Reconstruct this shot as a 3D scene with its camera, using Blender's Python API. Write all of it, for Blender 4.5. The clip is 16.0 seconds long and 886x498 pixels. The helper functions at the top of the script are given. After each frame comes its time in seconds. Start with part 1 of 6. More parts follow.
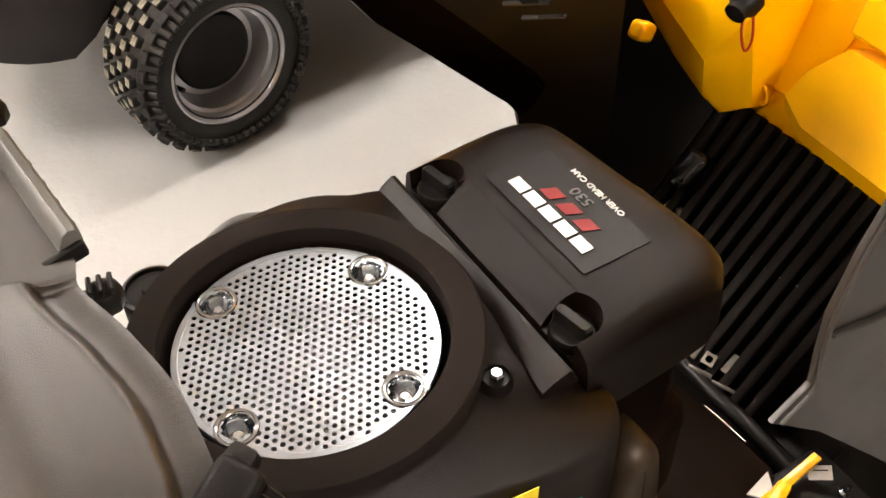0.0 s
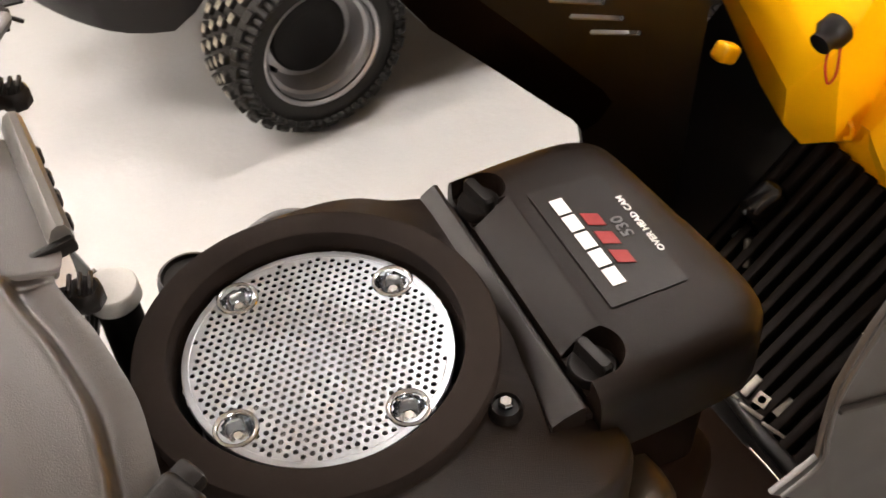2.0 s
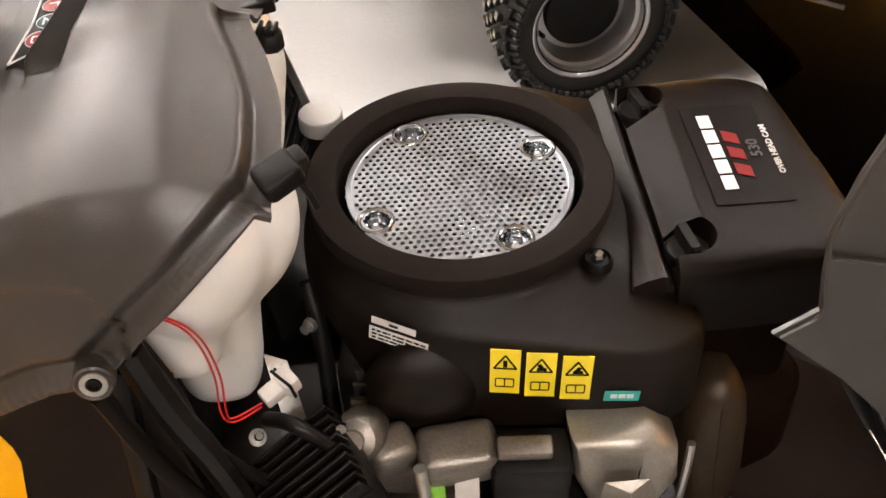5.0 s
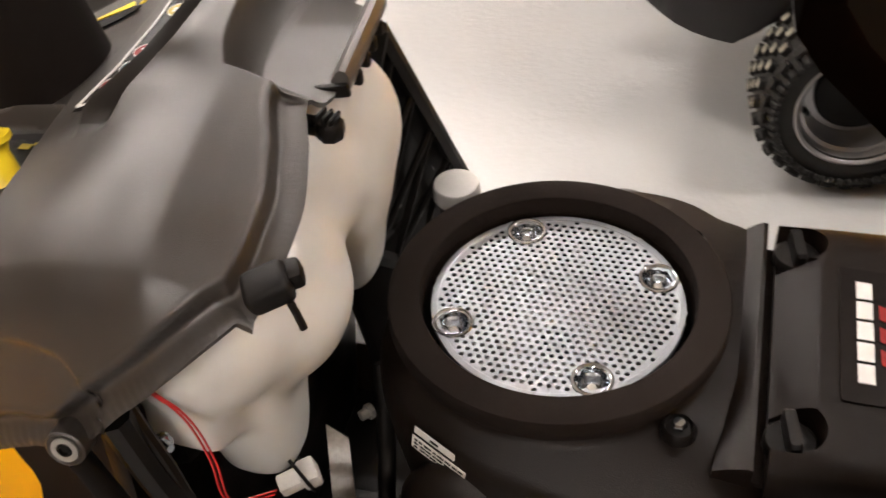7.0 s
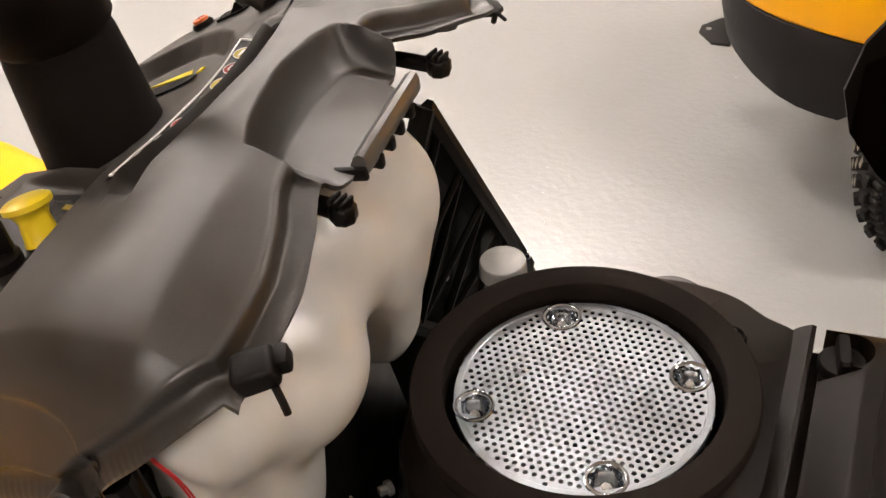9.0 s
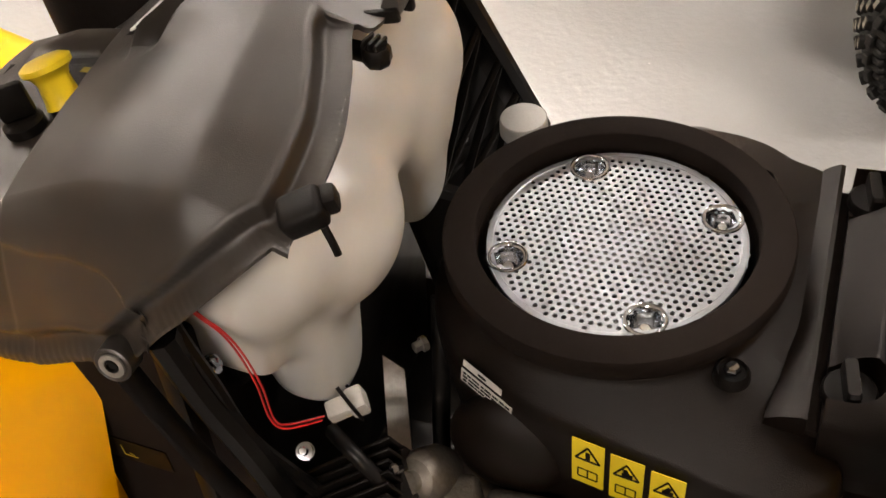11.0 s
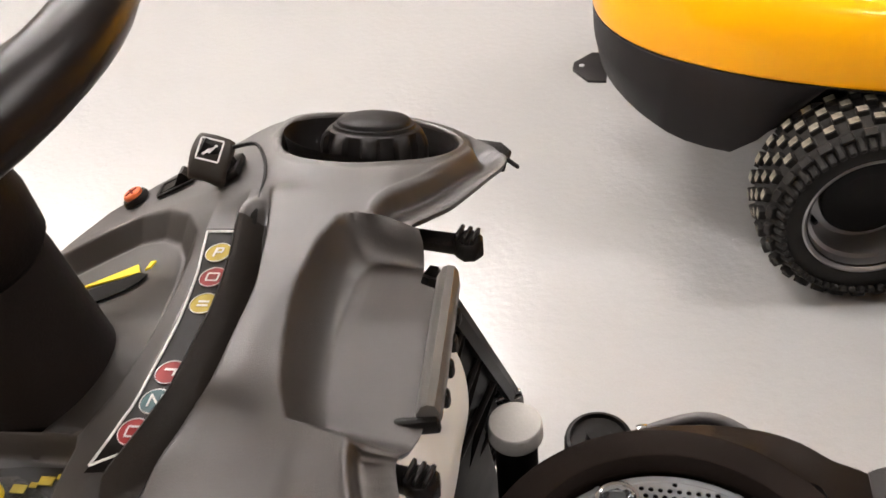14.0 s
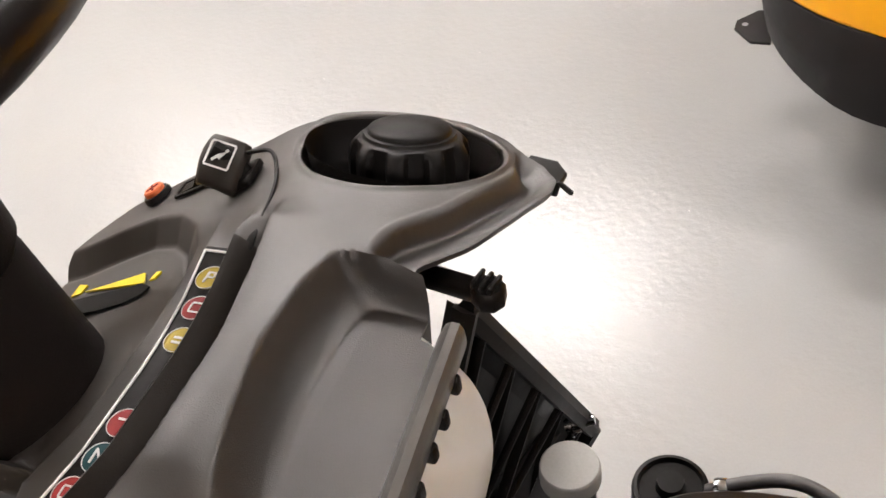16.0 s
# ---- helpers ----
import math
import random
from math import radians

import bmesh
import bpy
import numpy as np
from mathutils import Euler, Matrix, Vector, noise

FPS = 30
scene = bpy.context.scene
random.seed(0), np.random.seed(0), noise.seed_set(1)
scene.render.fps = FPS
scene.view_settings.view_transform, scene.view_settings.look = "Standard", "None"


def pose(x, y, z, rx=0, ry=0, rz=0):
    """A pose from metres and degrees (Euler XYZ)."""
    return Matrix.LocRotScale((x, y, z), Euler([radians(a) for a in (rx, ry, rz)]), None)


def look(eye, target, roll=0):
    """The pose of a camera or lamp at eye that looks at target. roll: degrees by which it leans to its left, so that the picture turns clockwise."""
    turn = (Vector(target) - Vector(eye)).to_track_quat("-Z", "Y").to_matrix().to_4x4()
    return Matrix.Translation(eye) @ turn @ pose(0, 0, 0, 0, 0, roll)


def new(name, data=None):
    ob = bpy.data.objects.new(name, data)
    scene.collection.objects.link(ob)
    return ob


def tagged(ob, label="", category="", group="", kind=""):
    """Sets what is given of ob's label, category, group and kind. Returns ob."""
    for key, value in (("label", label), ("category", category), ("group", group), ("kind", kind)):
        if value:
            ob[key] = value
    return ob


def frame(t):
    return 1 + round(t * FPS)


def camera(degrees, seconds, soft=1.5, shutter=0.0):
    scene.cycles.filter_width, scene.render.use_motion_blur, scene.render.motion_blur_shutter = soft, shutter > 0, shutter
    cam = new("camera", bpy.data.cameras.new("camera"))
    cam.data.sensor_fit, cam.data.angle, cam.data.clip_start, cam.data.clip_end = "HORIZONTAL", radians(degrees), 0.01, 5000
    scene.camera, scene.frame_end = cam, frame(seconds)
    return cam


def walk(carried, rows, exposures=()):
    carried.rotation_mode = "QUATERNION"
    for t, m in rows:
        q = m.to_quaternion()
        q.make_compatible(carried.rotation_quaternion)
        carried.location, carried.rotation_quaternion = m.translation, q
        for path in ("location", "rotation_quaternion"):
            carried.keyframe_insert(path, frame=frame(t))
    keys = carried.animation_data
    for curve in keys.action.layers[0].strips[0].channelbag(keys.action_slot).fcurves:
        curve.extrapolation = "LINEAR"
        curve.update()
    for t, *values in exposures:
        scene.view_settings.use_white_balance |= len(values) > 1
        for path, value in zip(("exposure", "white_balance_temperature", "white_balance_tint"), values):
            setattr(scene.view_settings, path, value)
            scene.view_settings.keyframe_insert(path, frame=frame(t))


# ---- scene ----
import functools

cam = camera(46.27, 16.0, 1.5, 0.5)
PATH = [
    (0, (-0.1422, -0.4148, 1.3382), (0.4304, 0.5425, 0.1912), -1.89),
    (0.5, (-0.1448, -0.4117, 1.3383), (0.4202, 0.5503, 0.1914), -2.06),
    (1, (-0.1463, -0.4103, 1.3391), (0.4205, 0.5554, 0.1962), -2.19),
    (1.5, (-0.1223, -0.4091, 1.3384), (0.3941, 0.5761, 0.1883), -1.77),
    (2, (-0.0863, -0.4169, 1.3382), (0.3438, 0.6036, 0.1834), -2.12),
    (2.5, (-0.0592, -0.4266, 1.3288), (0.2230, 0.6269, 0.1582), -2.94),
    (3, (-0.0497, -0.4489, 1.3228), (0.1045, 0.6334, 0.1546), -2.58),
    (3.5, (-0.0579, -0.5018, 1.3340), (0.0048, 0.6182, 0.1931), -4.28),
    (4, (-0.0606, -0.5782, 1.3354), (-0.0112, 0.5419, 0.1940), -3.42),
    (4.2, (-0.0583, -0.6093, 1.3333), (-0.0053, 0.5177, 0.1987), -3.19),
    (6.3, (0.0439, -0.5472, 1.3366), (-0.0825, 0.6060, 0.2347), -4.45),
    (6.5, (0.0635, -0.5237, 1.3369), (-0.1282, 0.6257, 0.2404), -4.77),
    (7, (0.0869, -0.4980, 1.3338), (-0.2860, 0.6142, 0.2457), -5.05),
    (7.5, (0.1126, -0.4828, 1.3326), (-0.3551, 0.6026, 0.2541), -5.20),
    (8, (0.1317, -0.4695, 1.3408), (-0.3750, 0.6321, 0.2970), -5.20),
    (8.2, (0.1392, -0.4622, 1.3474), (-0.3846, 0.6510, 0.3244), -5.15),
    (10.3, (0.1336, -0.4669, 1.3324), (-0.4258, 0.5796, 0.2591), -8.56),
    (10.5, (0.1280, -0.4720, 1.3294), (-0.4209, 0.5519, 0.2292), -8.74),
    (11, (0.1146, -0.4874, 1.3211), (-0.3909, 0.5170, 0.1828), -9.07),
    (11.5, (0.1100, -0.4731, 1.3214), (-0.3754, 0.5230, 0.1673), -8.61),
    (12, (0.0694, -0.4264, 1.3326), (-0.3977, 0.6118, 0.2084), -7.69),
    (12.5, (0.0153, -0.3869, 1.3356), (-0.3660, 0.7326, 0.2579), -7.00),
    (13, (-0.0195, -0.3809, 1.3587), (-0.3339, 0.8251, 0.3554), -6.16),
    (13.5, (-0.0368, -0.3759, 1.3616), (-0.3275, 0.8372, 0.3597), -5.70),
    (14, (-0.0234, -0.3387, 1.3602), (-0.3385, 0.8498, 0.3364), -6.13),
    (14.5, (-0.0106, -0.2980, 1.3535), (-0.3960, 0.8559, 0.3143), -7.37),
    (15, (0.0066, -0.2582, 1.3464), (-0.4521, 0.8580, 0.2960), -8.38),
    (15.5, (0.0170, -0.2346, 1.3404), (-0.4970, 0.8443, 0.2766), -9.58),
    (16, (0.0210, -0.2265, 1.3391), (-0.5297, 0.8261, 0.2673), -10.39),
]
EXPOSURE = [(0, 1.24, 6950, 14), (2.5, 1.28, 6730, 15), (4.2, 1.22, 6770, 16), (6.3, 0.9, 6690, 15), (8.2, 0.5, 6810, 15), (10.3, 0.44, 6940, 16), (11.5, 0.45, 7080, 14), (13, 0.74, 6560, 14), (14.5, 0.62, 6470, 15), (16, 0.5, 6420, 14)]
walk(cam, [(t, look(eye, target, roll)) for t, eye, target, roll in PATH], EXPOSURE)

# ---- world and lamps ----
world = bpy.data.worlds.new("shop_air")
scene.world = world
world.use_nodes = True
world.node_tree.nodes["Background"].inputs[0].default_value = (1.0, 0.62, 0.36, 1)
world.node_tree.nodes["Background"].inputs[1].default_value = 0.045


# ---- materials ----
def mat(name, base, rough=0.5, metal=0.0, grain=0.0, scale=300.0, stain=0.0, stain_scale=6.0, bump=0.0,
        bump_scale=900.0, coat=0.0, sub=0.0, emit=0.0, rough_var=0.0, tint=None, spec=0.5):
    """A procedural surface: base colour with grain and larger stains, a fine relief and uneven gloss."""
    m = bpy.data.materials.new(name)
    m.use_nodes = True
    nt = m.node_tree
    b = nt.nodes["Principled BSDF"]
    b.inputs["Roughness"].default_value = rough
    b.inputs["Metallic"].default_value = metal
    b.inputs["Specular IOR Level"].default_value = spec
    b.inputs["Coat Weight"].default_value = coat
    b.inputs["Coat Roughness"].default_value = 0.08
    if sub:
        b.inputs["Subsurface Weight"].default_value = sub
        b.inputs["Subsurface Radius"].default_value = (0.02, 0.017, 0.012)
        b.inputs["Subsurface Scale"].default_value = 0.6
    if emit:
        b.inputs["Emission Color"].default_value = (*base, 1)
        b.inputs["Emission Strength"].default_value = emit
    co = nt.nodes.new("ShaderNodeTexCoord")
    col = None
    if grain or stain:
        n1 = nt.nodes.new("ShaderNodeTexNoise")
        n1.inputs["Scale"].default_value = scale
        n1.inputs["Detail"].default_value = 3
        n2 = nt.nodes.new("ShaderNodeTexNoise")
        n2.inputs["Scale"].default_value = stain_scale
        n2.inputs["Detail"].default_value = 6
        nt.links.new(co.outputs["Object"], n1.inputs["Vector"])
        nt.links.new(co.outputs["Object"], n2.inputs["Vector"])
        other = tint if tint else tuple(c * 0.35 for c in base)
        r1 = nt.nodes.new("ShaderNodeMapRange")
        r1.inputs["From Min"].default_value, r1.inputs["From Max"].default_value = 0.35, 0.7
        r1.inputs["To Max"].default_value = grain
        r2 = nt.nodes.new("ShaderNodeMapRange")
        r2.inputs["From Min"].default_value, r2.inputs["From Max"].default_value = 0.42, 0.75
        r2.inputs["To Max"].default_value = stain
        nt.links.new(n1.outputs["Fac"], r1.inputs["Value"])
        nt.links.new(n2.outputs["Fac"], r2.inputs["Value"])
        add = nt.nodes.new("ShaderNodeMath")
        add.operation, add.use_clamp = "ADD", True
        nt.links.new(r1.outputs[0], add.inputs[0])
        nt.links.new(r2.outputs[0], add.inputs[1])
        mix = nt.nodes.new("ShaderNodeMix")
        mix.data_type = "RGBA"
        mix.inputs[6].default_value = (*base, 1)
        mix.inputs[7].default_value = (*other, 1)
        nt.links.new(add.outputs[0], mix.inputs[0])
        nt.links.new(mix.outputs[2], b.inputs["Base Color"])
        if rough_var:
            r3 = nt.nodes.new("ShaderNodeMapRange")
            r3.inputs["From Min"].default_value, r3.inputs["From Max"].default_value = 0.3, 0.7
            r3.inputs["To Min"].default_value, r3.inputs["To Max"].default_value = rough - rough_var, rough + rough_var
            nt.links.new(n2.outputs["Fac"], r3.inputs["Value"])
            nt.links.new(r3.outputs[0], b.inputs["Roughness"])
    else:
        b.inputs["Base Color"].default_value = (*base, 1)
    if bump:
        n3 = nt.nodes.new("ShaderNodeTexNoise")
        n3.inputs["Scale"].default_value = bump_scale
        n3.inputs["Detail"].default_value = 4
        nt.links.new(co.outputs["Object"], n3.inputs["Vector"])
        bp = nt.nodes.new("ShaderNodeBump")
        bp.inputs["Strength"].default_value = bump
        bp.inputs["Distance"].default_value = 0.001
        nt.links.new(n3.outputs["Fac"], bp.inputs["Height"])
        nt.links.new(bp.outputs[0], b.inputs["Normal"])
    return m


FLOOR = mat("painted_concrete", (0.3225, 0.321, 0.3165), 0.25, grain=0.16, scale=240, stain=0.06, stain_scale=9.0, bump=0.9,
            bump_scale=55, tint=(0.2475, 0.2445, 0.2385))
WALL = mat("wall_paint", (0.13, 0.095, 0.065), 0.7, stain=0.15, stain_scale=1.5, bump=0.1, bump_scale=120)
CEIL = mat("ceiling_paint", (0.50, 0.45, 0.39), 0.8, stain=0.1, stain_scale=1.2)
LAMP = mat("lamp_diffuser", (1.0, 0.97, 0.93), 0.4, emit=130.0)
DASH = mat("grey_moulded_plastic", (0.0150, 0.0105, 0.0071), 0.49, grain=0.18, scale=900, stain=0.36, stain_scale=14, bump=0.22,
           bump_scale=1500, rough_var=0.08, tint=(0.0092, 0.0061, 0.0038), spec=0.84)
RAILM = mat("light_grey_plastic", (0.068, 0.063, 0.057), 0.34, grain=0.1, scale=700, stain=0.2, stain_scale=20, bump=0.15,
            bump_scale=1200, tint=(0.050, 0.045, 0.040))
BLACKP = mat("black_moulded_plastic", (0.004125, 0.0033, 0.00285), 0.42, grain=0.2, scale=900, stain=0.3, stain_scale=10, bump=0.30,
             bump_scale=1600, rough_var=0.06, tint=(0.0075, 0.0054, 0.004125), spec=0.14)
HOUSING = mat("engine_cover_plastic", (0.005, 0.0028, 0.0018), 0.40, grain=0.25, scale=1200, stain=0.3, stain_scale=9, bump=0.40,
              bump_scale=1300, rough_var=0.06, tint=(0.00891, 0.005427, 0.003523), spec=0.19)
COVERP = mat("air_cleaner_plastic", (0.005, 0.0028, 0.0018), 0.40, grain=0.25, scale=1200, stain=0.3, stain_scale=9, bump=0.40,
              bump_scale=1300, rough_var=0.06, tint=(0.00891, 0.005427, 0.003523), spec=0.10)
FOAM = mat("foam_rubber_seal", (0.009, 0.0063, 0.005175), 0.85, grain=0.4, scale=1500, stain=0.2, stain_scale=20, bump=0.5,
           bump_scale=1800, tint=(0.01575, 0.01103, 0.008775), spec=0.08)
RUBBER = mat("tyre_rubber", (0.01013, 0.009375, 0.008625), 0.62, grain=0.3, scale=400, stain=0.35, stain_scale=12, bump=0.3,
             bump_scale=500, tint=(0.021, 0.01875, 0.01575), spec=0.25)
LUGTOP = mat("dusty_tread_face", (0.2133, 0.1935, 0.15), 0.8, grain=0.6, scale=160, stain=0.5, stain_scale=40, bump=0.4,
             bump_scale=300, tint=(0.07898, 0.07108, 0.05528))
RIM = mat("silver_wheel_paint", (0.42, 0.42, 0.43), 0.28, metal=0.7, grain=0.1, scale=200, stain=0.25, stain_scale=12, tint=(0.26, 0.26, 0.27))
ZINC = mat("zinc_plated_steel", (0.4255, 0.46, 0.5002), 0.37, metal=1.0, grain=0.15, scale=500, stain=0.12, stain_scale=18, bump=0.10,
           bump_scale=700, rough_var=0.08, tint=(0.3105, 0.3335, 0.345))
BRIGHT = mat("bright_pressed_steel", (0.50, 0.53, 0.57), 0.13, metal=1.0, grain=0.1, scale=300, stain=0.2, stain_scale=60, rough_var=0.05, tint=(0.5, 0.53, 0.56))
STEEL = mat("plain_steel", (0.50, 0.49, 0.46), 0.35, metal=0.9, grain=0.3, scale=250, stain=0.4, stain_scale=25, bump=0.1, bump_scale=300, tint=(0.25, 0.22, 0.18))
ALU = mat("cast_aluminium", (0.204, 0.1836, 0.158), 0.45, metal=0.7, grain=0.3, scale=350, stain=0.5, stain_scale=20, bump=0.35, bump_scale=450, tint=(0.0714, 0.0561, 0.0408))
CASTL = mat("pale_cast_aluminium", (0.3312, 0.3096, 0.2736), 0.42, metal=0.7, grain=0.25, scale=350, stain=0.4, stain_scale=22, bump=0.3, bump_scale=450, tint=(0.1584, 0.1296, 0.0936))
TANK = mat("translucent_white_polyethylene", (0.56, 0.55, 0.52), 0.32, grain=0.06, scale=250, stain=0.16, stain_scale=8, bump=0.05,
           bump_scale=120, sub=0.40, tint=(0.41, 0.3772, 0.3198))
CAPG = mat("pale_grey_cap_plastic", (0.315, 0.3038, 0.285), 0.5, grain=0.1, scale=500, stain=0.2, stain_scale=40, bump=0.1, bump_scale=800)
YELLOW = mat("yellow_gloss_paint", (0.97, 0.43, 0.001), 0.38, grain=0.03, scale=200, stain=0.10, stain_scale=4, coat=0.40, tint=(0.92, 0.38, 0.001), spec=0.08)
YPLAST = mat("yellow_raw_plastic", (0.98, 0.47, 0.004), 0.28, grain=0.06, scale=400, stain=0.2, stain_scale=12, bump=0.12, bump_scale=500, tint=(0.86, 0.36, 0.003), spec=0.4)
SKIRT = mat("dark_grey_skirt_plastic", (0.009375, 0.007875, 0.007875), 0.48, grain=0.25, scale=600, stain=0.25, stain_scale=6, bump=0.5, bump_scale=700, tint=(0.01575, 0.01313, 0.01238), spec=0.16)
WHEELP = mat("rim_grip_plastic", (0.006375, 0.0051, 0.00495), 0.34, grain=0.2, scale=900, stain=0.3, stain_scale=14, bump=0.12, bump_scale=1500, rough_var=0.06, tint=(0.0105, 0.00825, 0.0075), spec=0.18)
BLKPAINT = mat("black_chassis_paint", (0.004125, 0.00375, 0.00345), 0.42, grain=0.2, scale=300, stain=0.4, stain_scale=12, bump=0.08, bump_scale=200, rough_var=0.1, tint=(0.009, 0.00675, 0.00525), spec=0.16)
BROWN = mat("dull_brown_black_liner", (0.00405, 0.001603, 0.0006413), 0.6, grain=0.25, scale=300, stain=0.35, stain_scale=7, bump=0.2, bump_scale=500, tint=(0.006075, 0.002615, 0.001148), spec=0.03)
WHITEI = mat("white_print", (0.6, 0.585, 0.555), 0.45, grain=0.08, scale=600, stain=0.1, stain_scale=60)
REDI = mat("red_print", (0.20, 0.015, 0.014), 0.5, grain=0.15, scale=600, stain=0.2, stain_scale=80, spec=0.15)
YELI = mat("yellow_print", (0.80, 0.62, 0.02), 0.4, grain=0.1, scale=600, stain=0.15, stain_scale=60, tint=(0.6, 0.42, 0.02))
OLIVE = mat("dull_yellow_print", (0.36, 0.27, 0.03), 0.4, grain=0.15, scale=600, stain=0.2, stain_scale=80, spec=0.15)
GLOSSB = mat("glossy_black_moulding", (0.004, 0.0036, 0.0034), 0.20, grain=0.2, scale=400, stain=0.3, stain_scale=12, bump=0.06, bump_scale=150, rough_var=0.08, tint=(0.008, 0.0065, 0.006), spec=0.6)
RIBP = mat("matt_brown_black_plastic", (0.0062, 0.0042, 0.0034), 0.6, grain=0.2, scale=500, stain=0.3, stain_scale=12, bump=0.2, bump_scale=700, tint=(0.010, 0.007, 0.0055), spec=0.10)
FANP = mat("grey_fan_casting", (0.18, 0.18, 0.174), 0.5, metal=0.2, grain=0.2, scale=400, stain=0.3, stain_scale=30, bump=0.15, bump_scale=500, tint=(0.108, 0.1044, 0.096))
TEAL = mat("teal_print", (0.03, 0.33, 0.30), 0.4, grain=0.1, scale=600, stain=0.15, stain_scale=60)
COVLAB = mat("satin_black_label", (0.0047, 0.0029, 0.0021), 0.42, grain=0.2, scale=900, stain=0.2, stain_scale=30, bump=0.1, bump_scale=1300, tint=(0.010, 0.0068, 0.0052), spec=0.095)
DTEAL = mat("dark_teal_print", (0.0075, 0.04125, 0.045), 0.35, grain=0.1, scale=600, stain=0.15, stain_scale=60, spec=0.15)
BLACKI = mat("black_print", (0.0045, 0.004125, 0.00375), 0.6, grain=0.1, scale=600, stain=0.15, stain_scale=60, spec=0.12)
LABEL = mat("glossy_black_label", (0.006, 0.00465, 0.0039), 0.38, grain=0.15, scale=500, stain=0.2, stain_scale=40, bump=0.05, spec=0.07)
ORANGE = mat("orange_plastic", (0.72, 0.16, 0.05), 0.4, grain=0.1, scale=500, stain=0.2, stain_scale=80)
YKNOB = mat("yellow_knob_plastic", (0.78, 0.55, 0.02), 0.38, grain=0.06, scale=500, stain=0.15, stain_scale=30, bump=0.1, bump_scale=600)
WIRE = mat("red_wire", (0.42, 0.012, 0.012), 0.4, stain=0.1, stain_scale=50)
GREENI = mat("green_sticker", (0.135, 0.3375, 0.0225), 0.45, grain=0.1, scale=500, stain=0.1, stain_scale=40)
NYLON = mat("white_nylon", (0.495, 0.4725, 0.435), 0.45, grain=0.1, scale=500, stain=0.2, stain_scale=60)
HOSE = mat("grey_rubber_hose", (0.06375, 0.06, 0.06), 0.5, grain=0.2, scale=500, stain=0.2, stain_scale=40, bump=0.2, bump_scale=700)
TAN = mat("scorched_sheet_metal", (0.03375, 0.0207, 0.01013), 0.5, metal=0.5, grain=0.3, scale=200, stain=0.5, stain_scale=14, bump=0.2, bump_scale=200, tint=(0.0135, 0.007425, 0.0036))
DKBROWN = mat("dark_trim_plastic", (0.0216, 0.01741, 0.0144), 0.45, grain=0.2, scale=900, stain=0.3, stain_scale=20, bump=0.25, bump_scale=1400, tint=(0.0336, 0.0252, 0.0192), spec=0.16)
BLUEW = mat("blue_wire", (0.015, 0.0375, 0.2625), 0.4, stain=0.1, stain_scale=50)


# ---- mesh helpers ----
ROOT = {}


def thing(name, at, label, category, kind="", group=""):
    ob = new(name)
    ob.empty_display_size = 0.05
    ob.location = at
    ROOT[ob.name] = Vector(at)
    return tagged(ob, label, category, group, kind)


def part(name, bm, material, parent=None, label="", smooth_angle=40, offset=None):
    """Links a bmesh, given in world places, as one mesh object under a thing or a part."""
    o = ROOT[parent.name] if parent else Vector((0, 0, 0))
    bm.transform(Matrix.Translation(-o))
    bmesh.ops.recalc_face_normals(bm, faces=bm.faces)
    lim = radians(smooth_angle)
    for f in bm.faces:
        f.smooth = True
    for e in bm.edges:
        if len(e.link_faces) == 2 and e.calc_face_angle(0) > lim:
            e.smooth = False
    me = bpy.data.meshes.new(name)
    bm.to_mesh(me)
    bm.free()
    for m in (material if isinstance(material, (list, tuple)) else [material]):
        me.materials.append(m)
    ob = new(name, me)
    if parent:
        ob.parent = parent
    ROOT[ob.name] = o
    return tagged(ob, label)


def catmull(pts, k=6, closed=False):
    P = [Vector(p) for p in pts]
    n = len(P)
    out = []
    for i in range(n if closed else n - 1):
        if closed:
            a, b, c, d = P[i - 1], P[i], P[(i + 1) % n], P[(i + 2) % n]
        else:
            a, b, c, d = P[max(i - 1, 0)], P[i], P[i + 1], P[min(i + 2, n - 1)]
        for j in range(k):
            t = j / k
            out.append(0.5 * ((2 * b) + (c - a) * t + (2 * a - 5 * b + 4 * c - d) * t * t + (3 * b - a - 3 * c + d) * t ** 3))
    if not closed:
        out.append(P[-1])
    return out


def interp(x, xs, ys):
    return float(np.interp(x, xs, ys))


def sstep(a, b, x):
    t = min(1.0, max(0.0, (x - a) / (b - a)))
    return t * t * (3 - 2 * t)


def loft(rings, cap0=True, cap1=True, closed=True, bm=None):
    bm = bm or bmesh.new()
    vs = [[bm.verts.new(p) for p in r] for r in rings]
    n = len(rings[0])
    for a, b in zip(vs, vs[1:]):
        for i in range(n if closed else n - 1):
            j = (i + 1) % n
            bm.faces.new((a[i], a[j], b[j], b[i]))
    if cap0:
        bm.faces.new(list(reversed(vs[0])))
    if cap1:
        bm.faces.new(vs[-1])
    return bm


